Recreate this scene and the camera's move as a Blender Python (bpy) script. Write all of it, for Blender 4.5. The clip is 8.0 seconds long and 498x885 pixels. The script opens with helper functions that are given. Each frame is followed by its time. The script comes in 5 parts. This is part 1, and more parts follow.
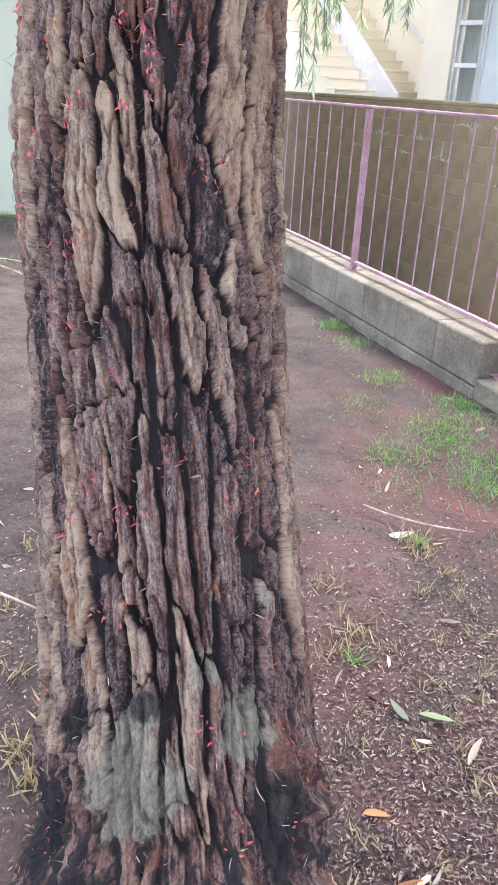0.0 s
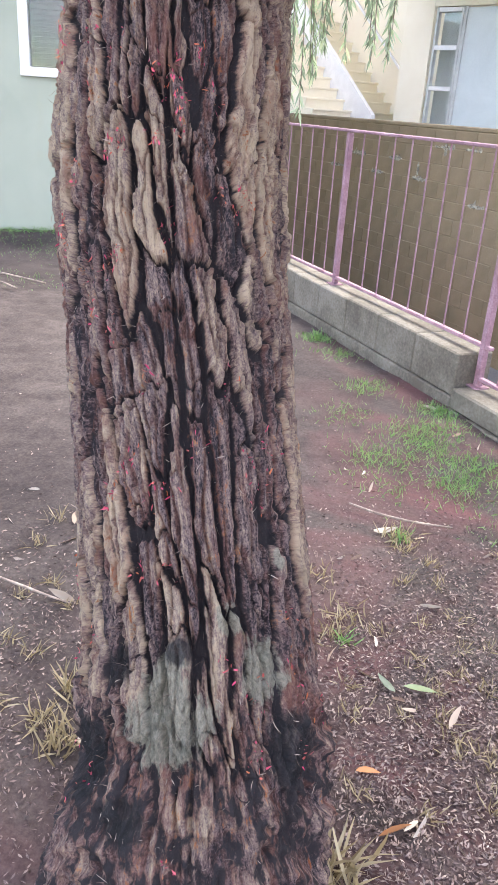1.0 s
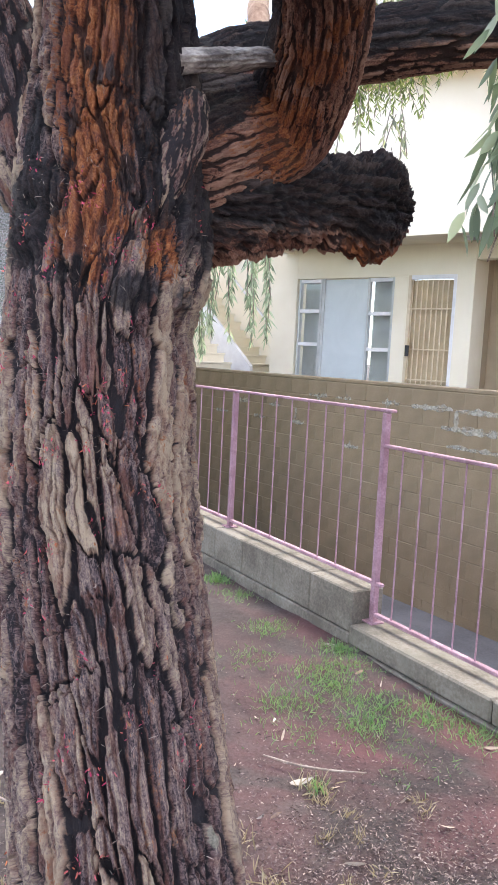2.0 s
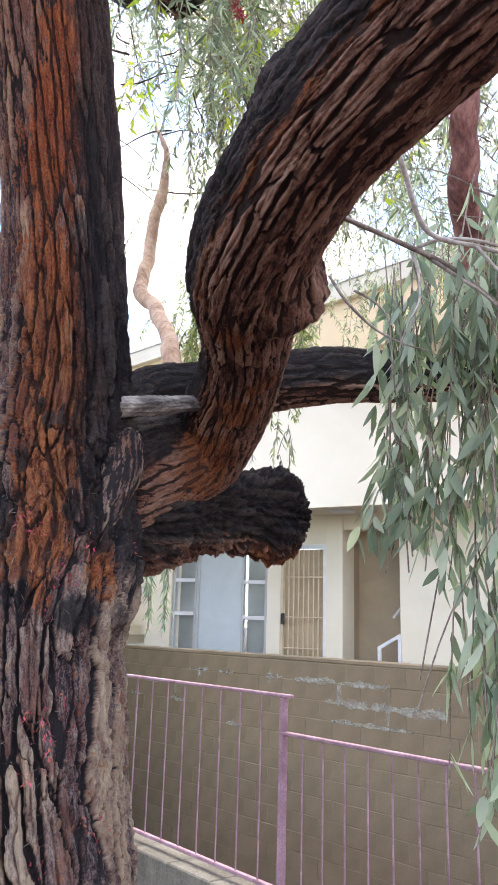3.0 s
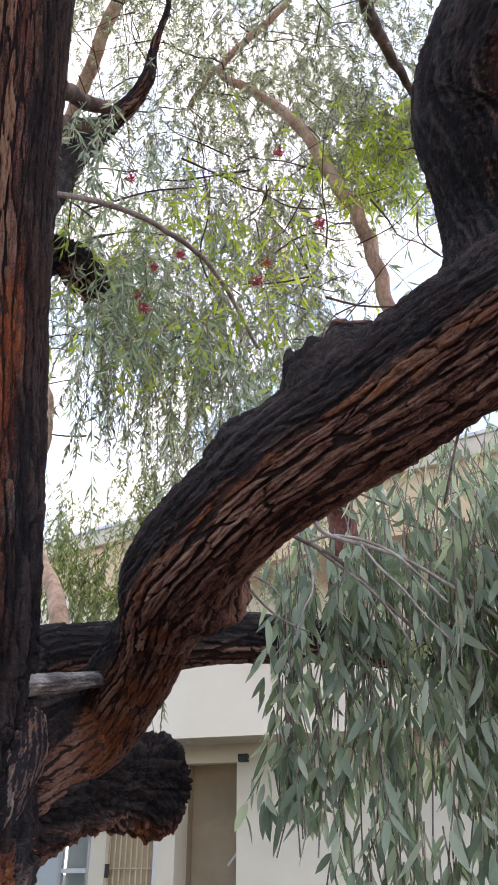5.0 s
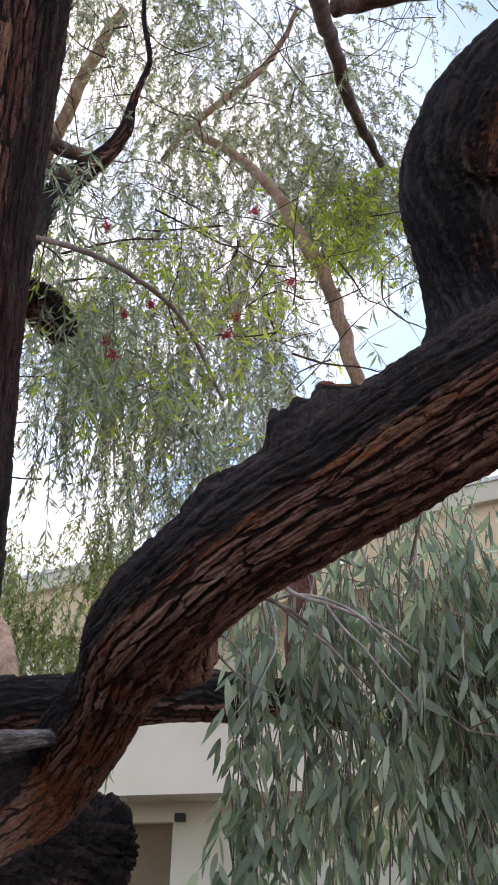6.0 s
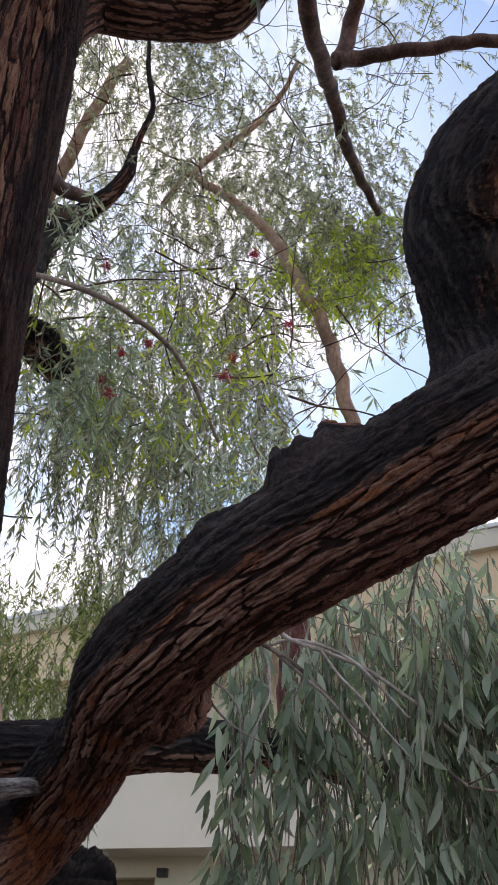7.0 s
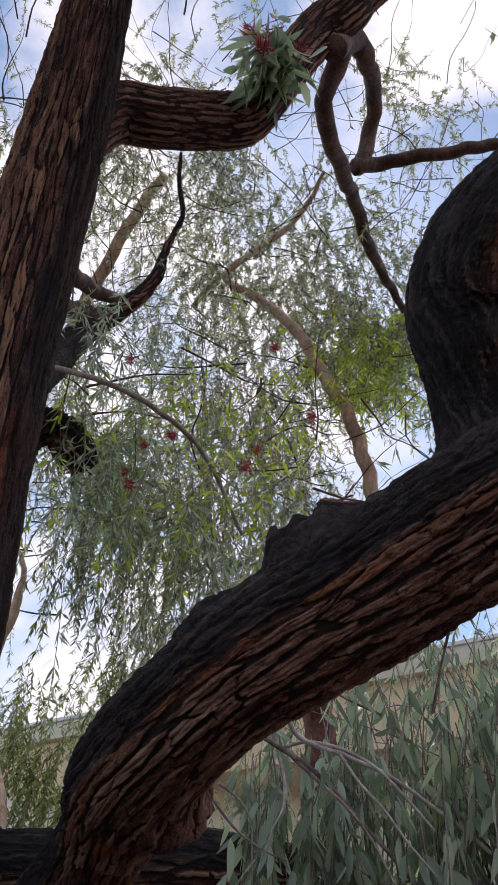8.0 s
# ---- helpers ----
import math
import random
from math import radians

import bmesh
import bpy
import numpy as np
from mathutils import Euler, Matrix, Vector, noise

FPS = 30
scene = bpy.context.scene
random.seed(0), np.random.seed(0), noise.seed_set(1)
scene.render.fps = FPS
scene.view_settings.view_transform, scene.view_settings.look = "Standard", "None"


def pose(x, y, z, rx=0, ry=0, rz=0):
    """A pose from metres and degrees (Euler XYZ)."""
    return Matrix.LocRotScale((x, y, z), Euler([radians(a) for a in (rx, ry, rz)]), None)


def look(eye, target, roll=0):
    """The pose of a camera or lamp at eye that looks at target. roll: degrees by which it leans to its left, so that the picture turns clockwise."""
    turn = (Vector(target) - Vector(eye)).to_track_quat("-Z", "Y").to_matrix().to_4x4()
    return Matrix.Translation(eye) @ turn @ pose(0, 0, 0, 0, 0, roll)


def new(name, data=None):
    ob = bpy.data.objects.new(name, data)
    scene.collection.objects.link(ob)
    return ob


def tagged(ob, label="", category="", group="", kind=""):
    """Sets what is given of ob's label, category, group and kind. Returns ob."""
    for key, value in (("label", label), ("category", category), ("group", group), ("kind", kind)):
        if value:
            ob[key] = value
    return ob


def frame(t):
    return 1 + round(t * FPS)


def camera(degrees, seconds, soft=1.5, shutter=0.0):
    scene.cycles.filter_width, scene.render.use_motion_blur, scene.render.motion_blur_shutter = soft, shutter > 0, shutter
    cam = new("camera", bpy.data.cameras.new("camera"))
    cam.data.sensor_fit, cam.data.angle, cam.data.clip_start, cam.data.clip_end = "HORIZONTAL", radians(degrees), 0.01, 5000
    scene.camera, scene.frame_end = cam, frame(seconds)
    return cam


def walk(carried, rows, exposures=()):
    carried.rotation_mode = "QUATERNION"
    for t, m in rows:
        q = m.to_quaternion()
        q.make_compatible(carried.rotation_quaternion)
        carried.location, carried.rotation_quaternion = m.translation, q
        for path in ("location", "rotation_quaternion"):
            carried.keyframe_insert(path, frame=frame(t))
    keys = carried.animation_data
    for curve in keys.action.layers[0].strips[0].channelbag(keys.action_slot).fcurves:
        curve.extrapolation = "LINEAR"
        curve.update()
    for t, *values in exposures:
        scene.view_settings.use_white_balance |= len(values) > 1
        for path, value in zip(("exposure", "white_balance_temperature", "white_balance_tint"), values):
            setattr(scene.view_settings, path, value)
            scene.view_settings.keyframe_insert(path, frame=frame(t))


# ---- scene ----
cam = camera(36.2, 8.0, soft=0.9)
PATH = [
    (0, (0.409, -0.509, 1.383), (-0.16, 1.212, 0.536), 3.0),
    (0.5, (0.382, -0.612, 1.404), (-0.144, 1.107, 0.526), 3.5),
    (1, (0.408, -0.71, 1.416), (-0.109, 1.044, 0.607), 3.8),
    (1.5, (0.406, -0.823, 1.486), (-0.123, 1.025, 0.936), 3.0),
    (1.6, (0.399, -0.84, 1.493), (-0.108, 1.039, 1.03), 3.4),
    (2, (0.382, -0.857, 1.549), (0.067, 1.106, 1.328), 2.9),
    (2.2, (0.36, -0.889, 1.586), (0.108, 1.095, 1.547), 2.4),
    (3.3, (0.191, -1.094, 1.689), (0.296, 0.819, 2.266), 1.4),
    (3.5, (0.159, -1.141, 1.709), (0.338, 0.748, 2.341), 0.9),
    (4, (0.105, -1.248, 1.751), (0.365, 0.597, 2.478), -0.5),
    (4.2, (0.097, -1.253, 1.769), (0.402, 0.548, 2.585), -0.3),
    (5.3, (-0.042, -1.262, 1.798), (0.372, 0.414, 2.808), -0.1),
    (5.5, (-0.05, -1.259, 1.804), (0.39, 0.396, 2.838), -0.1),
    (6, (-0.072, -1.243, 1.815), (0.425, 0.356, 2.907), 0.3),
    (6.5, (-0.09, -1.222, 1.82), (0.414, 0.337, 2.968), 0.8),
    (7, (-0.079, -1.206, 1.824), (0.418, 0.325, 3.011), 1.0),
    (7.5, (-0.038, -1.188, 1.825), (0.41, 0.295, 3.09), 1.5),
    (8, (0.017, -1.174, 1.819), (0.36, 0.227, 3.205), 3.5),
]
EXPOSURES = [(0, 2.7), (1.0, 2.6), (2.2, 2.35), (3.5, 2.03), (4.2, 1.82), (5.5, 1.3), (6.5, 0.95), (7.3, 0.7), (8, 0.45)]
walk(cam, [(t, look(eye, target, roll)) for t, eye, target, roll in PATH],
     exposures=EXPOSURES)

# ---------------------------------------------------------------- world and light
SUN_EL, SUN_AZ = 54.5, 18.5      # degrees; azimuth clockwise from +y
world = bpy.data.worlds.new("sky")
scene.world = world
world.use_nodes = True
wn, wl = world.node_tree.nodes, world.node_tree.links
sky = wn.new("ShaderNodeTexSky")
sky.sky_type, sky.sun_disc = "NISHITA", False
sky.sun_elevation, sky.sun_rotation = radians(SUN_EL), radians(SUN_AZ)
sky.air_density, sky.dust_density, sky.ozone_density = 1.0, 0.3, 2.0
cloud = wn.new("ShaderNodeTexNoise")
cloud.inputs["Scale"].default_value, cloud.inputs["Detail"].default_value = 3.2, 8
coord = wn.new("ShaderNodeTexCoord")
wl.new(coord.outputs["Generated"], cloud.inputs["Vector"])
cover = wn.new("ShaderNodeMapRange")
cover.inputs["From Min"].default_value, cover.inputs["From Max"].default_value = 0.465, 0.58
wl.new(cloud.outputs["Fac"], cover.inputs["Value"])
blend = wn.new("ShaderNodeMix")
blend.data_type = "RGBA"
blend.inputs["B"].default_value = (6.6, 6.15, 6.75, 1)
wl.new(cover.outputs["Result"], blend.inputs["Factor"])
wl.new(sky.outputs["Color"], blend.inputs["A"])
wl.new(blend.outputs["Result"], wn["Background"].inputs["Color"])
wn["Background"].inputs["Strength"].default_value = 0.13

sun = new("sun", bpy.data.lights.new("sun", "SUN"))
sun.data.energy, sun.data.angle, sun.data.color = 2.2, radians(40), (1.0, 0.93, 0.82)
sun_from = Vector((math.sin(radians(SUN_AZ)) * math.cos(radians(SUN_EL)), math.cos(radians(SUN_AZ)) * math.cos(radians(SUN_EL)), math.sin(radians(SUN_EL))))
sun.matrix_world = look(sun_from * 60, (0, 0, 0))

# ---------------------------------------------------------------- materials
def nodes_of(name):
    m = bpy.data.materials.new(name)
    m.use_nodes = True
    nt = m.node_tree
    return m, nt, nt.nodes["Principled BSDF"]


def link(nt, a, b):
    nt.links.new(a, b)


def ramp(nt, fac, stops):
    r = nt.nodes.new("ShaderNodeValToRGB")
    while len(r.color_ramp.elements) < len(stops):
        r.color_ramp.elements.new(0.5)
    for e, (p, c) in zip(r.color_ramp.elements, stops):
        e.position, e.color = p, (*c, 1)
    link(nt, fac, r.inputs["Fac"])
    return r.outputs["Color"]


def tex(nt, scale, detail=6, rough=0.6, stretch=(1, 1, 1), space="Object", distort=0.0):
    co, mp, n = nt.nodes.new("ShaderNodeTexCoord"), nt.nodes.new("ShaderNodeMapping"), nt.nodes.new("ShaderNodeTexNoise")
    mp.inputs["Scale"].default_value = stretch
    n.inputs["Scale"].default_value, n.inputs["Detail"].default_value, n.inputs["Roughness"].default_value = scale, detail, rough
    n.inputs["Distortion"].default_value = distort
    link(nt, co.outputs[space], mp.inputs["Vector"])
    link(nt, mp.outputs["Vector"], n.inputs["Vector"])
    return n.outputs["Fac"]


def mathn(nt, op, a, b):
    n = nt.nodes.new("ShaderNodeMath")
    n.operation = op
    for i, v in enumerate((a, b)):
        if isinstance(v, (int, float)):
            n.inputs[i].default_value = v
        else:
            link(nt, v, n.inputs[i])
    return n.outputs[0]


def mixc(nt, fac, a, b, mode="MIX"):
    n = nt.nodes.new("ShaderNodeMix")
    n.data_type, n.blend_type = "RGBA", mode
    if isinstance(fac, (int, float)):
        n.inputs["Factor"].default_value = fac
    else:
        link(nt, fac, n.inputs["Factor"])
    for k, v in (("A", a), ("B", b)):
        if isinstance(v, tuple):
            n.inputs[k].default_value = (*v, 1)
        else:
            link(nt, v, n.inputs[k])
    return n.outputs["Result"]


def span(nt, v, lo, hi):
    n = nt.nodes.new("ShaderNodeMapRange")
    n.inputs["From Min"].default_value, n.inputs["From Max"].default_value = lo, hi
    link(nt, v, n.inputs["Value"])
    return n.outputs["Result"]


def bump(nt, bsdf, height, strength, dist):
    b = nt.nodes.new("ShaderNodeBump")
    b.inputs["Strength"].default_value, b.inputs["Distance"].default_value = strength, dist
    link(nt, height, b.inputs["Height"])
    link(nt, b.outputs["Normal"], bsdf.inputs["Normal"])


def attr(nt, name):
    a = nt.nodes.new("ShaderNodeAttribute")
    a.attribute_name = name
    return a.outputs["Fac"]


def surface(name, stops, scale=6.0, fine=60.0, rough=0.8, relief=0.3, dist=0.004, stretch=(1, 1, 1), vary=0.0, stain=None, metal=0.0, spec=0.5):
    """A worn surface: broad stains and fine grain over one set of colours."""
    m, nt, b = nodes_of(name)
    broad, grain = tex(nt, scale, 5, 0.6, stretch, distort=0.4), tex(nt, fine, 8, 0.65, stretch)
    f = mathn(nt, "ADD", mathn(nt, "MULTIPLY", broad, 0.6), mathn(nt, "MULTIPLY", grain, 0.4))
    f = mathn(nt, "ADD", mathn(nt, "MULTIPLY", mathn(nt, "SUBTRACT", f, 0.5), 2.2), 0.5)
    if vary:
        oi = nt.nodes.new("ShaderNodeObjectInfo")
        f = mathn(nt, "ADD", f, mathn(nt, "MULTIPLY", mathn(nt, "SUBTRACT", oi.outputs["Random"], 0.5), vary))
    col = ramp(nt, f, stops)
    if stain:
        colour, lo, hi, sc = stain
        col = mixc(nt, span(nt, tex(nt, sc, 7, 0.7, (1, 1, 0.6)), lo, hi), col, colour)
    link(nt, col, b.inputs["Base Color"])
    b.inputs["Roughness"].default_value, b.inputs["Metallic"].default_value = rough, metal
    b.inputs["Specular IOR Level"].default_value = spec
    bump(nt, b, f, relief, dist)
    return m


def bark_material(name, stops, crack, wood, rust_amount=0.5):
    m, nt, b = nodes_of(name)
    plate, rise, bare, moss = attr(nt, "plate"), attr(nt, "rise"), attr(nt, "bare"), attr(nt, "moss")
    where = nt.nodes.new("ShaderNodeAttribute")
    where.attribute_name = "bark_co"

    def grainy(scale, stretch, detail=8, rough=0.7):
        mp, n = nt.nodes.new("ShaderNodeMapping"), nt.nodes.new("ShaderNodeTexNoise")
        mp.inputs["Scale"].default_value = (1, 1, stretch)
        n.inputs["Scale"].default_value, n.inputs["Detail"].default_value, n.inputs["Roughness"].default_value = scale, detail, rough
        link(nt, where.outputs["Vector"], mp.inputs["Vector"])
        link(nt, mp.outputs["Vector"], n.inputs["Vector"])
        return n.outputs["Fac"]

    def off(v, k):
        return mathn(nt, "MULTIPLY", mathn(nt, "SUBTRACT", v, 0.5), k)

    def add(*vs):
        out = vs[0]
        for v in vs[1:]:
            out = mathn(nt, "ADD", out, v)
        return out

    streak, grain, blot, crumb, speck = grainy(150, 0.07), grainy(85, 0.3), grainy(6.5, 0.5, 5, 0.6), grainy(260, 0.5, 5, 0.8), grainy(420, 0.7, 3, 0.8)
    f = add(mathn(nt, "MULTIPLY", plate, 0.80), off(streak, 1.7), off(grain, 1.2), off(blot, 0.8), off(crumb, 1.7), off(speck, 1.2), 0.12)
    col = ramp(nt, f, stops)
    woodc = ramp(nt, add(mathn(nt, "MULTIPLY", grainy(70, 0.2), 0.35), mathn(nt, "MULTIPLY", grainy(14, 0.4), 0.2), mathn(nt, "MULTIPLY", crumb, 0.45)), wood)
    wm = span(nt, add(bare, off(grainy(15, 0.3), 1.8), off(grain, 2.2), off(streak, 1.3), off(crumb, 1.0)), 0.36, 0.56)
    col = mixc(nt, mathn(nt, "MULTIPLY", wm, 0.95), col, woodc)
    # rusty inner bark on the plates' flanks and in blotches
    rust = span(nt, grainy(17, 0.3, 7, 0.7), 0.52, 0.64)
    flank = mathn(nt, "MULTIPLY", span(nt, add(rise, off(grain, 0.7)), 0.95, 0.6), span(nt, blot, 0.38, 0.58))
    col = mixc(nt, mathn(nt, "MULTIPLY", mathn(nt, "MAXIMUM", rust, mathn(nt, "MULTIPLY", flank, 0.8)), rust_amount), col, mixc(nt, crumb, (0.10, 0.034, 0.028), (0.36, 0.15, 0.10)))
    # furrows go darker with depth: the lower the rise, the nearer to crack
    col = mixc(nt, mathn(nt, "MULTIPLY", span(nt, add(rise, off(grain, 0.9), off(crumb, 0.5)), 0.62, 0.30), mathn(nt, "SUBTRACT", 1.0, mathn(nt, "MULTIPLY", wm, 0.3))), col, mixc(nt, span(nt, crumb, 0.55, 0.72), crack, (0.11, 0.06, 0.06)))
    mm = span(nt, add(moss, off(grainy(14, 0.7), 1.3), off(grain, 1.1)), 0.45, 0.60)
    col = mixc(nt, mathn(nt, "MULTIPLY", mm, 0.85), col, mixc(nt, span(nt, crumb, 0.35, 0.65), (0.19, 0.185, 0.14), (0.46, 0.44, 0.35)))
    burnt = span(nt, add(attr(nt, "char"), off(grainy(9, 0.4), 1.3), off(grain, 0.8)), 0.40, 0.62)
    col = mixc(nt, mathn(nt, "MULTIPLY", burnt, 0.9), col, ramp(nt, add(mathn(nt, "MULTIPLY", crumb, 0.35), mathn(nt, "MULTIPLY", grain, 0.35), mathn(nt, "MULTIPLY", plate, 0.12), 0.11), [(0.38, (0.006, 0.006, 0.008)), (0.52, (0.022, 0.022, 0.026)), (0.68, (0.10, 0.092, 0.094))]))
    col = mixc(nt, attr(nt, "warm"), col, mixc(nt, 1.0, col, (1.05, 0.76, 0.63), "MULTIPLY"))
    link(nt, col, b.inputs["Base Color"])
    b.inputs["Roughness"].default_value = 0.85
    b.inputs["Specular IOR Level"].default_value = 0.35
    h = add(streak, grain, grainy(30, 0.45, 6), mathn(nt, "MULTIPLY", crumb, 1.0), mathn(nt, "MULTIPLY", speck, 0.5))
    bump(nt, b, h, 1.0, 0.012)
    return m


def leaf_material(name, stops, glow, through_light=0.45, rough=0.5):
    m, nt, b = nodes_of(name)
    geo = nt.nodes.new("ShaderNodeNewGeometry")
    oi = nt.nodes.new("ShaderNodeObjectInfo")
    f = mathn(nt, "FRACT", mathn(nt, "ADD", geo.outputs["Random Per Island"], oi.outputs["Random"]), 0)
    f = mathn(nt, "ADD", mathn(nt, "MULTIPLY", f, 0.75), mathn(nt, "MULTIPLY", tex(nt, 9, 3), 0.25))
    col = ramp(nt, f, stops)
    link(nt, col, b.inputs["Base Color"])
    b.inputs["Roughness"].default_value = rough
    b.inputs["Specular IOR Level"].default_value = 0.4
    tr, mx = nt.nodes.new("ShaderNodeBsdfTranslucent"), nt.nodes.new("ShaderNodeMixShader")
    link(nt, mixc(nt, 1.0, col, glow, "MULTIPLY"), tr.inputs["Color"])
    mx.inputs["Fac"].default_value = through_light
    link(nt, b.outputs["BSDF"], mx.inputs[1])
    link(nt, tr.outputs["BSDF"], mx.inputs[2])
    link(nt, mx.outputs["Shader"], nt.nodes["Material Output"].inputs["Surface"])
    return m


TRUNK_STOPS = [(0.06, (0.024, 0.021, 0.026)), (0.22, (0.115, 0.080, 0.083)), (0.44, (0.235, 0.165, 0.155)), (0.68, (0.38, 0.285, 0.225)), (0.94, (0.56, 0.44, 0.31))]
LIMB_STOPS = [(0.04, (0.06, 0.028, 0.023)), (0.24, (0.18, 0.078, 0.056)), (0.46, (0.34, 0.165, 0.112)), (0.84, (0.55, 0.33, 0.235))]
WOOD = [(0.39, (0.035, 0.015, 0.012)), (0.45, (0.22, 0.062, 0.026)), (0.52, (0.44, 0.145, 0.045)), (0.62, (0.62, 0.31, 0.13))]
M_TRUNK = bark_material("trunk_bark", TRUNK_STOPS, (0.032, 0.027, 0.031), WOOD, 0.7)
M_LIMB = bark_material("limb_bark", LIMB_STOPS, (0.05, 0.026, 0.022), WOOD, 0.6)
M_GREYWOOD = surface("weathered_wood", [(0.3, (0.10, 0.09, 0.085)), (0.5, (0.28, 0.26, 0.24)), (0.7, (0.52, 0.49, 0.45))], 14, 90, 0.85, 0.8, 0.006, (0.25, 1, 1))
M_BRANCH = surface("branch_bark", [(0.3, (0.05, 0.028, 0.022)), (0.5, (0.11, 0.06, 0.045)), (0.7, (0.2, 0.12, 0.09))], 9, 70, 0.8, 0.7, 0.006, (1, 1, 0.35))
M_TANBRANCH = surface("pale_branch_bark", [(0.3, (0.24, 0.14, 0.09)), (0.5, (0.42, 0.26, 0.17)), (0.7, (0.56, 0.39, 0.27))], 7, 60, 0.75, 0.5, 0.005, (1, 1, 0.4))
M_TWIG = surface("twig_bark", [(0.3, (0.16, 0.12, 0.10)), (0.5, (0.28, 0.22, 0.18)), (0.7, (0.42, 0.36, 0.3))], 12, 80, 0.7, 0.3, 0.002)
M_PALETWIG = surface("pale_twig_bark", [(0.3, (0.30, 0.24, 0.20)), (0.5, (0.44, 0.38, 0.33)), (0.7, (0.58, 0.52, 0.46))], 12, 80, 0.6, 0.3, 0.002)
M_REDBRANCH = surface("red_branch_bark", [(0.3, (0.09, 0.03, 0.025)), (0.5, (0.20, 0.075, 0.06)), (0.7, (0.32, 0.15, 0.12))], 9, 70, 0.8, 0.7, 0.006, (1, 1, 0.35))
M_LEAF = leaf_material("grey_green_leaf", [(0.04, (0.09, 0.115, 0.085)), (0.3, (0.23, 0.285, 0.21)), (0.6, (0.37, 0.43, 0.33)), (0.85, (0.54, 0.59, 0.47)), (0.97, (0.36, 0.31, 0.20))], (1.5, 1.6, 1.15), 0.38, 0.36)
M_CANOPY = leaf_material("canopy_leaf", [(0.05, (0.045, 0.048, 0.045)), (0.35, (0.15, 0.165, 0.135)), (0.65, (0.275, 0.285, 0.22)), (0.95, (0.46, 0.46, 0.28))], (1.6, 1.68, 1.15), 0.55)
M_BUSH = leaf_material("olive_leaf", [(0.05, (0.05, 0.07, 0.025)), (0.4, (0.14, 0.18, 0.07)), (0.7, (0.24, 0.28, 0.11)), (0.95, (0.36, 0.38, 0.17))], (1.4, 1.5, 0.9), 0.45)
# yellow-green leaves with the light shining through them put into the colour
M_BACKLIT = leaf_material("backlit_leaf", [(0.1, (0.20, 0.28, 0.05)), (0.6, (0.40, 0.48, 0.09)), (0.95, (0.58, 0.60, 0.17))], (1.6, 1.6, 0.8), 0.58)
M_FLOWER = leaf_material("red_blossom", [(0.1, (0.28, 0.02, 0.04)), (0.6, (0.42, 0.04, 0.07)), (0.95, (0.5, 0.12, 0.12))], (1.2, 1.0, 1.0), 0.3)
M_BLOCK = surface("grey_block", [(0.2, (0.185, 0.138, 0.084)), (0.5, (0.245, 0.188, 0.12)), (0.8, (0.30, 0.238, 0.158))], 1.2, 70, 0.92, 0.4, 0.003, vary=0.05, stain=((0.15, 0.13, 0.082), 0.5, 0.8, 1.1))
M_MORTAR = surface("mortar", [(0.3, (0.20, 0.152, 0.095)), (0.7, (0.29, 0.23, 0.155))], 3, 80, 0.95, 0.4, 0.003)


def lime_material():
    """Lime that has soaked through in cloudy blotches; clear between them."""
    m, nt, b = nodes_of("lime_bloom")
    link(nt, ramp(nt, tex(nt, 40, 6), [(0.3, (0.36, 0.33, 0.27)), (0.7, (0.58, 0.55, 0.47))]), b.inputs["Base Color"])
    b.inputs["Roughness"].default_value = 0.95
    clear, mx = nt.nodes.new("ShaderNodeBsdfTransparent"), nt.nodes.new("ShaderNodeMixShader")
    link(nt, mathn(nt, "MULTIPLY", span(nt, tex(nt, 9, 7, 0.7), 0.36, 0.62), 0.8), mx.inputs["Fac"])
    link(nt, clear.outputs["BSDF"], mx.inputs[1])
    link(nt, b.outputs["BSDF"], mx.inputs[2])
    link(nt, mx.outputs["Shader"], nt.nodes["Material Output"].inputs["Surface"])
    return m


M_LIME = lime_material()
M_CONCRETE = surface("concrete", [(0.3, (0.105, 0.09, 0.07)), (0.5, (0.155, 0.136, 0.108)), (0.7, (0.215, 0.193, 0.158))], 3.5, 55, 0.9, 0.35, 0.003, vary=0.12, stain=((0.14, 0.13, 0.1), 0.55, 0.75, 3.0))
M_SLAB = surface("court_slab", [(0.3, (0.11, 0.105, 0.105)), (0.7, (0.17, 0.165, 0.165))], 1.5, 40, 0.9, 0.2, 0.003)
M_PINK = surface("pink_paint", [(0.3, (0.24, 0.135, 0.165)), (0.55, (0.33, 0.20, 0.24)), (0.75, (0.41, 0.265, 0.31))], 7, 90, 0.7, 0.2, 0.001, stain=((0.16, 0.075, 0.06), 0.66, 0.74, 9), spec=0.3)
M_CREAM = surface("cream_stucco", [(0.2, (0.80, 0.73, 0.57)), (0.8, (0.88, 0.82, 0.67))], 1.1, 120, 0.9, 0.25, 0.003)
M_WHITEWALL = surface("white_stucco", [(0.2, (0.84, 0.76, 0.61)), (0.8, (0.90, 0.83, 0.69))], 1.0, 120, 0.9, 0.25, 0.003)
M_TANWALL = surface("tan_stucco", [(0.2, (0.74, 0.57, 0.36)), (0.8, (0.82, 0.65, 0.43))], 1.1, 120, 0.9, 0.25, 0.003)
M_FASCIAPALE = surface("pale_fascia", [(0.3, (0.66, 0.60, 0.48)), (0.7, (0.74, 0.68, 0.55))], 2, 80, 0.7, 0.15, 0.002)
M_HOUSE = surface("pale_stucco", [(0.2, (0.345, 0.385, 0.31)), (0.8, (0.43, 0.47, 0.385))], 1.2, 130, 0.9, 0.35, 0.003, stain=((0.42, 0.42, 0.28), 0.55, 0.8, 1.4))
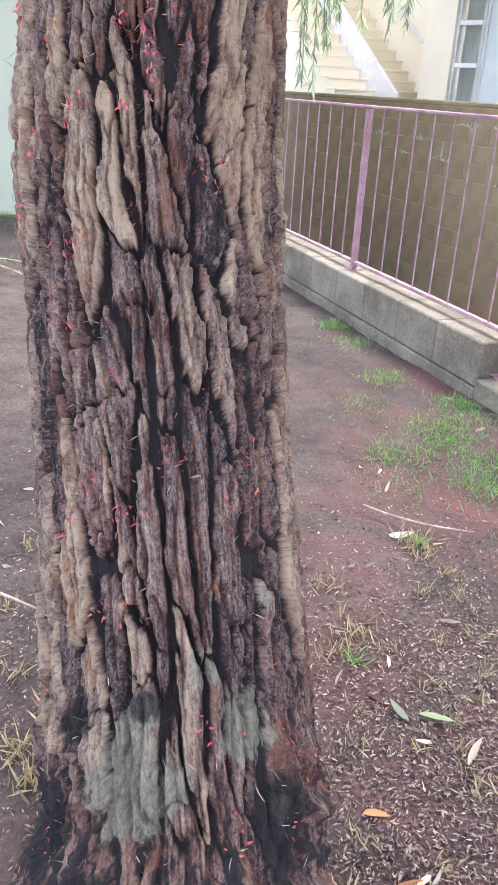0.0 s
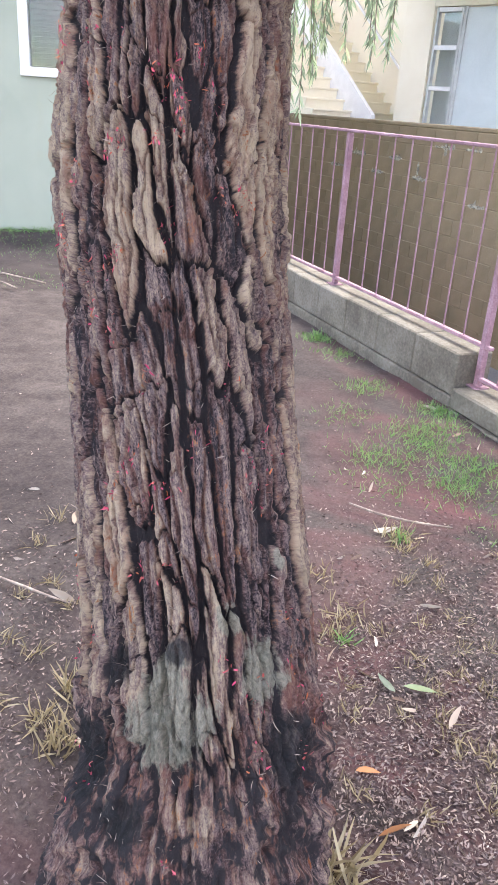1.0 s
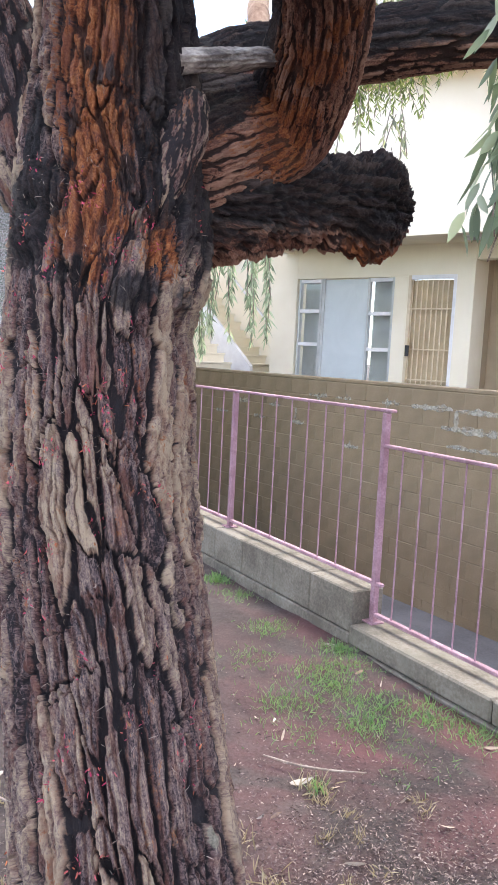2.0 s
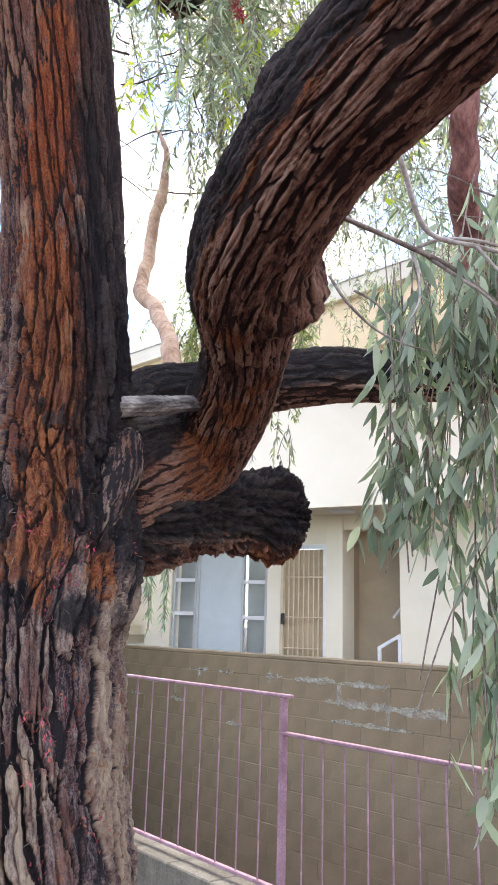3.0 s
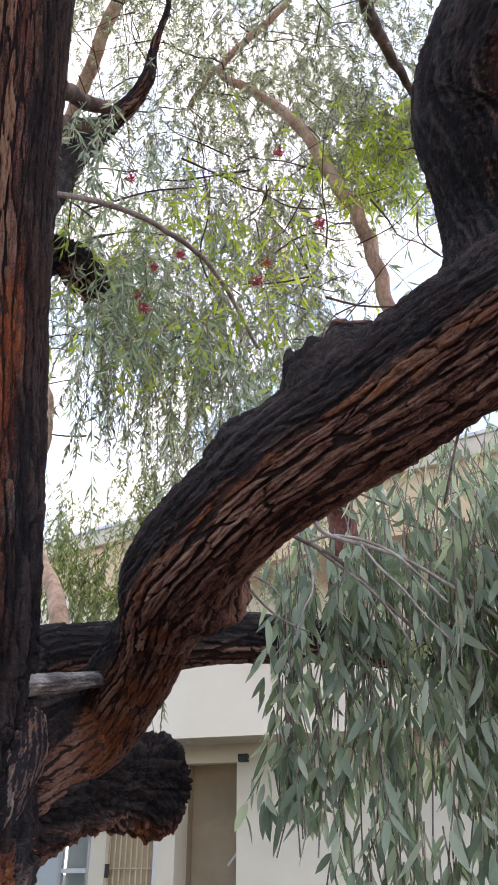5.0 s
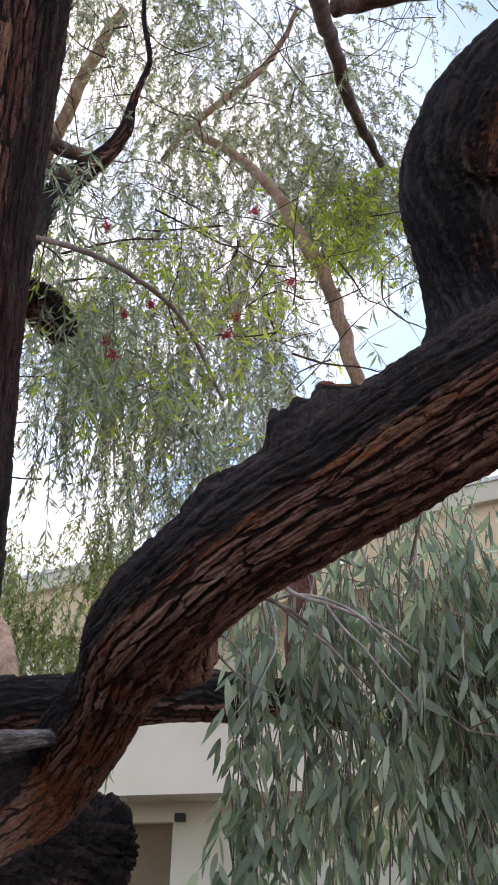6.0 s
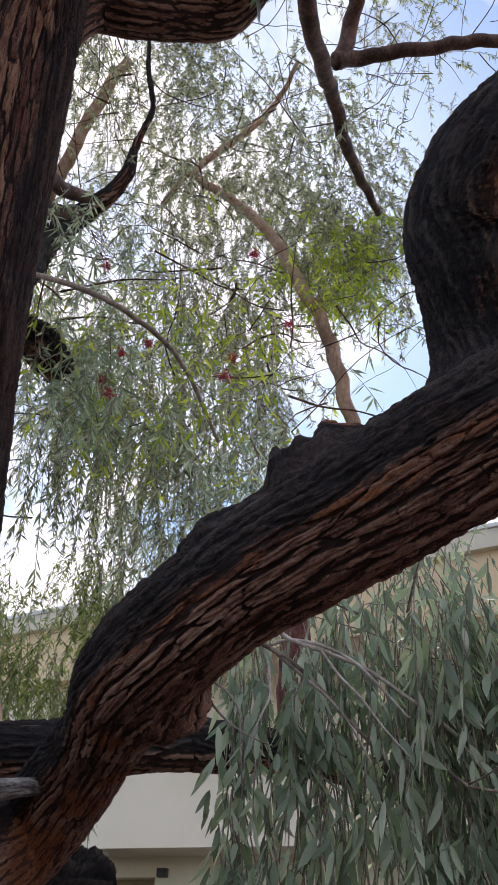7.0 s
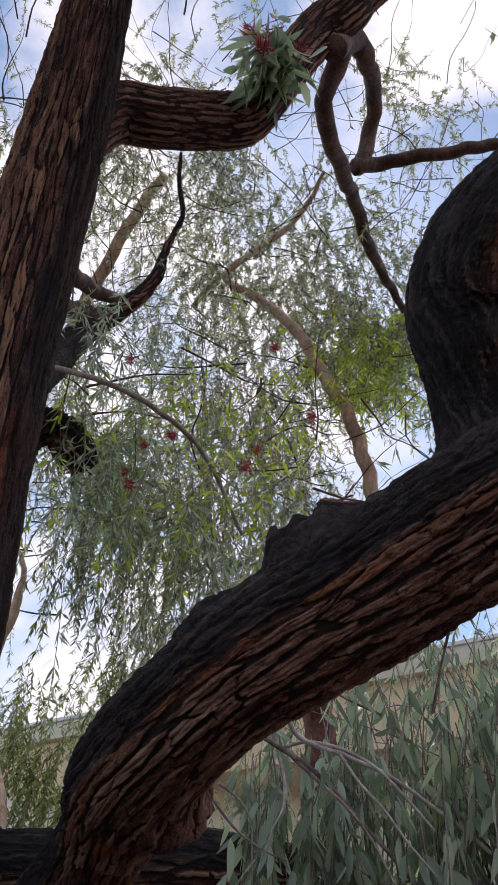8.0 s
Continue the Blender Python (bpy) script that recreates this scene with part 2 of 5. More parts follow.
M_WHITE = surface("white_paint", [(0.3, (0.74, 0.74, 0.74)), (0.7, (0.83, 0.83, 0.83))], 5, 90, 0.5, 0.1, 0.001)
M_GREYFRAME = surface("grey_aluminium", [(0.3, (0.48, 0.50, 0.49)), (0.7, (0.58, 0.60, 0.59))], 6, 80, 0.45, 0.1, 0.001)
M_PANEL = surface("blue_grey_panel", [(0.3, (0.57, 0.63, 0.64)), (0.7, (0.65, 0.71, 0.72))], 1.3, 60, 0.6, 0.05, 0.001)
M_GATE = surface("cream_iron", [(0.3, (0.6, 0.5, 0.34)), (0.7, (0.7, 0.6, 0.43))], 5, 80, 0.55, 0.1, 0.001)
M_DOOR = surface("tan_door", [(0.3, (0.5, 0.4, 0.25)), (0.7, (0.6, 0.49, 0.32))], 2, 60, 0.6, 0.1, 0.001)
M_BROWN = surface("recess_shade_tan", [(0.3, (0.42, 0.34, 0.24)), (0.7, (0.50, 0.41, 0.29))], 1.5, 90, 0.9, 0.2, 0.002)
M_FASCIA = surface("maroon_fascia", [(0.3, (0.13, 0.05, 0.05)), (0.7, (0.19, 0.08, 0.075))], 3, 60, 0.7, 0.2, 0.002, (0.2, 1, 1))
M_SHAKE = surface("grey_shake", [(0.25, (0.2, 0.185, 0.175)), (0.5, (0.34, 0.325, 0.31)), (0.75, (0.48, 0.465, 0.45))], 6, 60, 0.9, 0.7, 0.005, (1, 1, 0.25), vary=0.35)
M_BLACK = surface("black_metal", [(0.3, (0.015, 0.015, 0.016)), (0.7, (0.04, 0.04, 0.042))], 6, 80, 0.5, 0.1, 0.001)
M_BLIND = surface("window_blind", [(0.3, (0.5, 0.5, 0.49)), (0.7, (0.62, 0.62, 0.61))], 3, 60, 0.7, 0.1, 0.001)
# dark copy of the blind: the dimness of the panes is in its colour
M_SHADE = surface("shaded_blind", [(0.3, (0.035, 0.045, 0.045)), (0.7, (0.07, 0.085, 0.08))], 3, 60, 0.7, 0.1, 0.001)
M_ROOM = surface("dim_room", [(0.3, (0.08, 0.08, 0.08)), (0.7, (0.12, 0.12, 0.12))], 1, 10, 0.9, 0.05, 0.001)
M_GRASS = leaf_material("grass_blade", [(0.1, (0.10, 0.20, 0.08)), (0.5, (0.17, 0.30, 0.12)), (0.95, (0.26, 0.36, 0.16))], (1.3, 1.4, 0.8), 0.35)
M_STRAW = leaf_material("dry_grass_blade", [(0.1, (0.2, 0.16, 0.09)), (0.5, (0.34, 0.28, 0.17)), (0.95, (0.46, 0.4, 0.27))], (1.2, 1.1, 0.9), 0.25)
M_DEADLEAF = leaf_material("dead_leaf", [(0.1, (0.26, 0.17, 0.12)), (0.5, (0.42, 0.34, 0.27)), (0.8, (0.55, 0.5, 0.44)), (0.95, (0.45, 0.2, 0.09))], (1.0, 0.9, 0.8), 0.1, 0.7)


M_RUSTLEAF = leaf_material("rust_leaf", [(0.1, (0.3, 0.12, 0.05)), (0.9, (0.5, 0.24, 0.1))], (1.0, 0.9, 0.8), 0.1, 0.7)
M_CHIP = leaf_material("bark_chip", [(0.05, (0.055, 0.038, 0.038)), (0.4, (0.14, 0.098, 0.092)), (0.65, (0.25, 0.185, 0.165)), (0.85, (0.35, 0.28, 0.24)), (0.97, (0.50, 0.44, 0.39))], (1.0, 0.9, 0.8), 0.05, 0.8)
M_FLECK = leaf_material("red_fleck", [(0.1, (0.45, 0.03, 0.1)), (0.5, (0.6, 0.1, 0.16)), (0.9, (0.6, 0.2, 0.06))], (1.0, 1.0, 1.0), 0.1)
M_FIBRE = leaf_material("bark_fibre", [(0.1, (0.1, 0.07, 0.055)), (0.5, (0.26, 0.19, 0.15)), (0.9, (0.5, 0.42, 0.35))], (1.0, 1.0, 1.0), 0.1)


def ground_material():
    m, nt, b = nodes_of("bare_earth")
    broad, mid, fine = tex(nt, 0.9, 6, 0.6), tex(nt, 6, 8, 0.65), tex(nt, 70, 9, 0.75)
    f = mathn(nt, "ADD", mathn(nt, "MULTIPLY", broad, 0.35), mathn(nt, "ADD", mathn(nt, "MULTIPLY", mid, 0.25), mathn(nt, "MULTIPLY", fine, 0.4)))
    f = mathn(nt, "ADD", mathn(nt, "MULTIPLY", mathn(nt, "SUBTRACT", f, 0.5), 1.7), 0.5)
    col = ramp(nt, f, [(0.32, (0.028, 0.022, 0.022)), (0.45, (0.055, 0.043, 0.041)), (0.56, (0.084, 0.068, 0.063)), (0.70, (0.13, 0.109, 0.099))])
    sep = nt.nodes.new("ShaderNodeSeparateXYZ")
    link(nt, nt.nodes.new("ShaderNodeTexCoord").outputs["Object"], sep.inputs["Vector"])
    # reddest in the worn strip between the tree and the kerb
    strip = span(nt, mathn(nt, "ADD", sep.outputs["X"], mathn(nt, "MULTIPLY", mathn(nt, "SUBTRACT", broad, 0.5), 1.6)), -0.7, 0.35)
    red = mathn(nt, "MULTIPLY", span(nt, tex(nt, 1.3, 5, 0.6, (1, 1, 1), distort=0.6), 0.42, 0.62), strip)
    col = mixc(nt, mathn(nt, "MULTIPLY", red, 0.95), col, mixc(nt, fine, (0.075, 0.034, 0.037), (0.205, 0.095, 0.095)))
    link(nt, col, b.inputs["Base Color"])
    b.inputs["Roughness"].default_value = 0.95
    b.inputs["Specular IOR Level"].default_value = 0.25
    bump(nt, b, mathn(nt, "ADD", mathn(nt, "MULTIPLY", mid, 0.6), mathn(nt, "MULTIPLY", fine, 0.5)), 0.8, 0.02)
    return m


M_EARTH = ground_material()


def glass_material(name, tint):
    m, nt, b = nodes_of(name)
    b.inputs["Base Color"].default_value = (*tint, 1)
    b.inputs["Roughness"].default_value, b.inputs["Transmission Weight"].default_value, b.inputs["IOR"].default_value = 0.02, 1.0, 1.45
    return m


M_GLASS = glass_material("window_glass", (0.9, 0.95, 0.95))

# ---------------------------------------------------------------- mesh helpers
def mesh_np(name, verts, faces, material, attrs=None, smooth=True):
    """A mesh from arrays: verts (n, 3), faces (m, k) of one size."""
    me = bpy.data.meshes.new(name)
    verts, faces = np.asarray(verts, np.float32), np.asarray(faces, np.int32)
    n, k = faces.shape
    me.vertices.add(len(verts))
    me.vertices.foreach_set("co", verts.ravel())
    me.loops.add(n * k)
    me.loops.foreach_set("vertex_index", faces.ravel())
    me.polygons.add(n)
    me.polygons.foreach_set("loop_start", np.arange(0, n * k, k, dtype=np.int32))
    me.polygons.foreach_set("use_smooth", np.full(n, smooth))
    for key, values in (attrs or {}).items():
        values = np.asarray(values, np.float32)
        a = me.attributes.new(key, "FLOAT_VECTOR" if values.ndim == 2 else "FLOAT", "POINT")
        a.data.foreach_set("vector" if values.ndim == 2 else "value", values.ravel())
    me.materials.append(material)
    me.update(calc_edges=True)
    return me


def place(name, me, parent=None, label="", m=None):
    ob = new(name, me)
    if parent is not None:
        ob.parent = parent
    if m is not None:
        ob.matrix_basis = m
    if label:
        ob["label"] = label
    return ob


def thing(name, label, category, group="", kind="", at=(0, 0, 0), turn=0.0):
    ob = new(name)
    ob.empty_display_size = 0.1
    ob.matrix_basis = pose(*at, 0, 0, turn)
    return tagged(ob, label, category, group, kind)


def part(name, bm, material, parent=None, label="", smooth=False, m=None):
    me = bpy.data.meshes.new(name)
    for f in bm.faces:
        f.smooth = smooth
    bm.to_mesh(me)
    bm.free()
    me.materials.append(material)
    return place(name, me, parent, label, m)


def box_bm(lo, hi, bevel=0.004, bm=None):
    bm = bm or bmesh.new()
    c = [(a + b) / 2 for a, b in zip(lo, hi)]
    d = [max(b - a, 1e-4) for a, b in zip(lo, hi)]
    r = bmesh.ops.create_cube(bm, size=1.0, matrix=Matrix.Translation(c) @ Matrix.Diagonal((*d, 1)))
    if bevel > 0:
        edges = {e for v in r["verts"] for e in v.link_edges}
        bmesh.ops.bevel(bm, geom=list(edges), offset=min(bevel, min(d) * 0.3), segments=1, affect="EDGES")
    return bm


def box(name, lo, hi, material, parent=None, label="", bevel=0.004):
    return part(name, box_bm(lo, hi, bevel), material, parent, label)


def hash3(ix, iy, iz):
    h = (ix.astype(np.int64) * 374761393 + iy.astype(np.int64) * 668265263 + iz.astype(np.int64) * 2147483647 + 1013904223) & 0xFFFFFFFF
    h = ((h ^ (h >> 13)) * 1274126177) & 0xFFFFFFFF
    h = ((h ^ (h >> 16)) * 2246822519) & 0xFFFFFFFF
    return ((h ^ (h >> 15)) & 0xFFFFFF) / float(0xFFFFFF)


def vnoise(p):
    """Smooth value noise, 0 to 1, at points (n, 3)."""
    i = np.floor(p).astype(np.int64)
    f = p - i
    f = f * f * (3 - 2 * f)
    out = 0
    for dx in (0, 1):
        for dy in (0, 1):
            for dz in (0, 1):
                w = (f[:, 0] if dx else 1 - f[:, 0]) * (f[:, 1] if dy else 1 - f[:, 1]) * (f[:, 2] if dz else 1 - f[:, 2])
                out = out + w * hash3(i[:, 0] + dx, i[:, 1] + dy, i[:, 2] + dz)
    return out


def fbm(p, octaves=4):
    out, amp, total = 0, 1.0, 0.0
    for k in range(octaves):
        out = out + amp * vnoise(p * 2 ** k + 17.3 * k)
        total += amp
        amp *= 0.5
    return out / total


def cells(u, v, cols, seed, su, sv):
    """Jittered cells that wrap round after cols columns, su by sv metres each: the way to the nearest edge in metres, and a number for each cell."""
    iu, iv = np.floor(u).astype(np.int64), np.floor(v).astype(np.int64)
    s = np.full(u.shape, seed)
    spots = []
    f1, cid = np.full(u.shape, 9.0), np.zeros(u.shape)
    ax, ay = np.zeros(u.shape), np.zeros(u.shape)
    for du in (-1, 0, 1):
        for dv in (-1, 0, 1):
            cu, cv = iu + du, iv + dv
            wu = cu % cols
            px = cu + 0.1 + 0.8 * hash3(wu, cv, s) - u
            py = cv + 0.05 + 0.9 * hash3(wu, cv, s + 7) - v
            spots.append((px, py))
            d = px ** 2 + py ** 2
            near = d < f1
            cid = np.where(near, hash3(wu, cv, s + 31), cid)
            ax, ay = np.where(near, px, ax), np.where(near, py, ay)
            f1 = np.where(near, d, f1)
    edge = np.full(u.shape, 9.0)
    for px, py in spots:
        nx, ny = px - ax, py - ay
        size = np.sqrt(nx ** 2 + ny ** 2)
        far = size > 1e-6
        nx, ny = nx / np.maximum(size, 1e-6), ny / np.maximum(size, 1e-6)
        d = ((px + ax) * nx + (py + ay) * ny) / 2 / np.sqrt((nx / su) ** 2 + (ny / sv) ** 2)
        edge = np.where(far, np.minimum(edge, d), edge)
    return edge, cid


def spline(points, steps):
    """Catmull-Rom through the points; steps: parameters from 0 to len - 1."""
    p = np.asarray(points, float)
    p = np.vstack([2 * p[0] - p[1], p, 2 * p[-1] - p[-2]])
    k = np.clip(np.floor(steps).astype(int), 0, len(points) - 2)
    t = (steps - k)[:, None]
    a, b, c, d = p[k], p[k + 1], p[k + 2], p[k + 3]
    return 0.5 * (2 * b + (c - a) * t + (2 * a - 5 * b + 4 * c - d) * t ** 2 + (3 * b - a - 3 * c + d) * t ** 3)


def frames_along(c):
    tan = np.gradient(c, axis=0)
    tan /= np.linalg.norm(tan, axis=1)[:, None]
    side = np.zeros_like(c)
    ref = np.array([1.0, 0, 0]) if abs(tan[0][0]) < 0.8 else np.array([0, 1.0, 0])
    for i in range(len(c)):
        ref = ref - tan[i] * (ref @ tan[i])
        ref /= np.linalg.norm(ref)
        side[i] = ref
    return tan, side, np.cross(tan, side)


def smooth01(x):
    x = np.clip(x, 0, 1)
    return x * x * (3 - 2 * x)


def stem(points, nu, nv, plate=0.05, length=0.26, depth=0.02, seed=1, twist=0.0, lumps=0.10, dense=None, root=None, face=None, furrow=0.0032, calm=None):
    """A trunk or limb with bark plates as real relief. points: x, y, z, radius. face: the side with the finest mesh.
    Returns verts, faces, attributes."""
    pts = np.asarray(points, float)
    n = len(pts)
    if dense:
        # dense: (share of the samples, parameter up to which they go)
        share, upto = dense
        k = int(nv * share)
        steps = np.concatenate([np.linspace(0, upto, k, endpoint=False), np.linspace(upto, n - 1, nv - k)])
    else:
        steps = np.linspace(0, n - 1, nv)
    cr = spline(pts, steps)
    c, r = cr[:, :3], np.maximum(cr[:, 3], 0.004)
    s = np.concatenate([[0], np.cumsum(np.linalg.norm(np.diff(c, axis=0), axis=1))])
    tan, side, up = frames_along(c)
    th = np.linspace(0, 2 * np.pi, nu, endpoint=False)
    T, S = np.meshgrid(th, s)
    if face is not None:
        t0 = np.arctan2(up @ np.asarray(face, float), side @ np.asarray(face, float))
        T = T - 0.55 * np.sin(T - t0[:, None])
    R = np.repeat(r[:, None], nu, 1)
    dirs = side[:, None, :] * np.cos(T)[..., None] + up[:, None, :] * np.sin(T)[..., None]
    base = c[:, None, :] + dirs * R[..., None]
    flat = base.reshape(-1, 3)
    mean_r = float(np.mean(r))
    cols = max(5, int(round(2 * np.pi * mean_r / plate)))
    co = np.stack([R * np.cos(T + S * twist * 3), R * np.sin(T + S * twist * 3), S], -1).reshape(-1, 3)

    def field(kx, kz, shift, octaves=3):
        return fbm(co * np.array([kx, kx, kz]) + seed + shift, octaves).reshape(T.shape) - 0.5

    warp, warp2 = field(5, 2.6, 0), field(34, 11, 9)
    ragged, crumb = field(90, 17, 2), field(160, 40, 6, 2)
    u = T / (2 * np.pi) * cols + S * twist / plate + warp * 1.5 + warp2 * 0.5 + ragged * 0.22
    v = S / length + warp * 1.2 + warp2 * 0.35
    gap, cid = cells(u, v, cols, seed, plate, length * 0.6)
    gap2, cid2 = cells(u * 2.3 + 3.3 + warp2 * 0.8, v * 1.6, int(cols * 2.3), seed + 50, plate / 2.3, length / 1.6)
    # furrows: broad and narrow by turns, with broken edges
    width = furrow * (0.35 + 2.2 * np.clip(field(9, 3, 21, 2) + 0.4, 0, 1))
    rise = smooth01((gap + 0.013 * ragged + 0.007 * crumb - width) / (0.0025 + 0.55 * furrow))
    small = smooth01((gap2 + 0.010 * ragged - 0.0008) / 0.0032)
    # cross cracks break the longer plates
    vc = v * 1.7 + cid * 9 + 0.22 * warp2 + 0.08 * ragged
    hit = hash3(np.floor(vc), np.floor(cid * 997), np.full(T.shape, seed)) > 0.35
    crack = np.where(hit, np.exp(-((vc - np.floor(vc) - 0.5) * length / 1.7 / 0.0035) ** 2), 0)
    fibre, flake = field(120, 7, 1, 2), field(30, 9, 4)
    scale_edge = np.abs(field(24, 13, 12, 3)) * 2
    lump = (fbm(flat * 3.2 / max(mean_r / 0.2, 0.3) + seed * 3, 2).reshape(T.shape) - 0.5)
    h = depth * (rise * (0.50 + 0.50 * cid) - 0.75) + depth * 0.30 * (small - 0.8) * rise - depth * 0.45 * crack * rise
    h = h + depth * (0.40 * fibre + 0.34 * flake + 0.26 * ragged + 0.20 * crumb - 0.20 * (0.3 - np.minimum(scale_edge, 0.3))) * (0.45 + 0.55 * rise) + lump * lumps * R
    if root:             # near the ground the plates run out into swollen, knobbly wood
        f = np.clip((base[..., 2] - root[0]) / (root[1] - root[0]) + 1.2 * ragged + 1.0 * flake, 0, 1)
        knobs = fbm(flat * 13 + 5, 4).reshape(T.shape) - 0.5
        lumpy = np.abs(fbm(flat * 30 + 9, 3).reshape(T.shape) - 0.5)
        h = h * (0.25 + 0.75 * f) + (1 - f) * (0.07 * knobs - 0.06 * lumpy + 0.008 * crumb + 0.014)
        rise = rise * f + (1 - f) * np.clip(0.25 + 3.4 * lumpy + 1.2 * knobs + 1.0 * ragged, 0, 1)
        cid = cid * f + (1 - f) * (0.30 + 1.2 * knobs)
    if calm:             # younger bark above is thinner
        h = h * (1 - 0.6 * np.clip((base[..., 2] - calm[0]) / (calm[1] - calm[0]), 0, 1))
    P = base + dirs * h[..., None]
    edge0, edge1 = c[0] + (P[0] - c[0]) * 0.03, c[-1] + (P[-1] - c[-1]) * 0.03
    P = np.concatenate([edge0[None], P, edge1[None]])
    V = P.reshape(-1, 3)
    i = np.arange(nv + 1)[:, None] * nu
    j = np.arange(nu)[None, :]
    j2 = (j + 1) % nu
    F = np.stack([i + j, i + j2, i + nu + j2, i + nu + j], -1).reshape(-1, 4)
    flatten = lambda a: np.concatenate([a[0], a.ravel(), a[-1]])
    plate_tone = 0.80 * np.clip(cid, 0, 1) ** 1.5 + 0.30 * cid2 + 0.40 * flake + 0.35 * ragged - 0.02
    co = co.reshape(*T.shape, 3)
    co = np.concatenate([co[:1], co, co[-1:]]).reshape(-1, 3)
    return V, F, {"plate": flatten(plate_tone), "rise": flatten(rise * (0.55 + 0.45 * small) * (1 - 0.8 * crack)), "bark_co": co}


def blob_field(V, blobs):
    """A soft mask: (x, y, z, radius, height stretch) balls."""
    out = np.zeros(len(V))
    for x, y, z, r, k in blobs:
        d = np.sqrt((V[:, 0] - x) ** 2 + (V[:, 1] - y) ** 2 + ((V[:, 2] - z) / k) ** 2) / r
        out = np.maximum(out, np.clip(1.25 - d, 0, 1))
    return out


def bark_part(name, points, nu, nv, material, parent, label="", bare=(), moss=(), char=None, knots=(), soot=(), seam=0.0, crag=0.0, scar=(), red_above=None, **kw):
    """char: (direction, edge) of the fire-blackened side, or balls as for bare. knots: (x, y, z, reach, height) swellings."""
    V, F, A = stem(points, nu, nv, **kw)
    A["bare"], A["moss"] = blob_field(V, bare), blob_field(V, moss)
    # younger bark higher up is redder
    A["warm"] = np.clip((V[:, 2] - red_above) / 0.7, 0, 1) if red_above else np.zeros(len(V))
    axis = np.asarray(points, float)[:, :3]
    fine = spline(axis, np.linspace(0, len(axis) - 1, 200))
    out = np.zeros_like(V)
    for k in range(0, len(V), 20000):
        d = V[k:k + 20000, None, :] - fine[None]
        out[k:k + 20000] = d[np.arange(len(d)), np.argmin((d ** 2).sum(-1), 1)]
    out /= np.linalg.norm(out, axis=1)[:, None] + 1e-9
    if char is None:
        A["char"] = np.zeros(len(V))
    elif isinstance(char[0], tuple) and len(char[0]) == 3:
        way = np.asarray(char[0], float)
        A["char"] = np.clip(0.5 + (out @ (way / np.linalg.norm(way)) - char[1]) * 1.2, 0, 1)
        if len(char) > 2:
            A["char"] *= np.clip((V[:, 2] - char[2]) / 0.25, 0, 1)
    else:
        A["char"] = blob_field(V, char)
    # raw wood shows along the edge of the blackened side
    A["bare"] = np.maximum(A["bare"], seam * np.exp(-((A["char"] - 0.36) / 0.16) ** 2))
    A["char"] = np.maximum(A["char"], blob_field(V, soot))
    if scar:
        raw = blob_field(V, scar)
        A["char"], A["bare"] = A["char"] * (1 - np.clip(raw * 1.6, 0, 1)), np.maximum(A["bare"], raw)
    for x, y, z, reach, high in knots:
        d = np.linalg.norm(V - np.array([x, y, z]), axis=1) / reach
        V = V + out * (high * np.clip(1 - d * d, 0, 1) ** 1.3)[:, None] * (0.6 + 0.8 * fbm(V * 24, 3))[:, None]
    if crag:
        V = V + out * (crag * (1.4 * (fbm(V * 17 + 3, 3) - 0.5) + 1.6 * (0.25 - np.abs(fbm(V * 38 + 7, 3) - 0.5) * 2)))[:, None]
    return place(name, mesh_np(name, V, F, material, A), parent, label)


def twig_part(name, points, material, parent, label="", nu=8, nv=40, rough=0.12, seed=3):
    pts = np.asarray(points, float)
    steps = np.linspace(0, len(pts) - 1, nv)
    cr = spline(pts, steps)
    c, r = cr[:, :3], np.maximum(cr[:, 3], 0.0012)
    c = c + (np.stack([fbm(c * 6 + seed + k * 11, 2) for k in range(3)], 1) - 0.5) * np.minimum(r * 1.6, 0.05)[:, None]
    _, side, up = frames_along(c)
    th = np.linspace(0, 2 * np.pi, nu, endpoint=False)
    ring = side[:, None, :] * np.cos(th)[None, :, None] + up[:, None, :] * np.sin(th)[None, :, None]
    rr = r[:, None] * (1 + rough * 2 * (fbm((c[:, None, :] + ring * r[:, None, None]).reshape(-1, 3) * 14 + seed, 3).reshape(nv, nu) - 0.5))
    # rounded ends
    c, ring = np.concatenate([c[:1], c, c[-1:]]), np.concatenate([ring[:1], ring, ring[-1:]])
    rr = np.concatenate([rr[:1] * 0.03, rr, rr[-1:] * 0.03])
    nv += 2
    V = (c[:, None, :] + ring * rr[..., None]).reshape(-1, 3)
    i, j = np.arange(nv - 1)[:, None] * nu, np.arange(nu)[None, :]
    j2 = (j + 1) % nu
    F = np.stack([i + j, i + j2, i + nu + j2, i + nu + j], -1).reshape(-1, 4)
    return place(name, mesh_np(name, V, F, material), parent, label)


# a leaf: long and narrow, folded along its rib and bent; 3 x 5 points, tip at -z
LEAF_T = np.array([0, 0.16, 0.42, 0.74, 1.0])
LEAF_W = np.array([0.08, 0.74, 1.0, 0.72, 0.04])


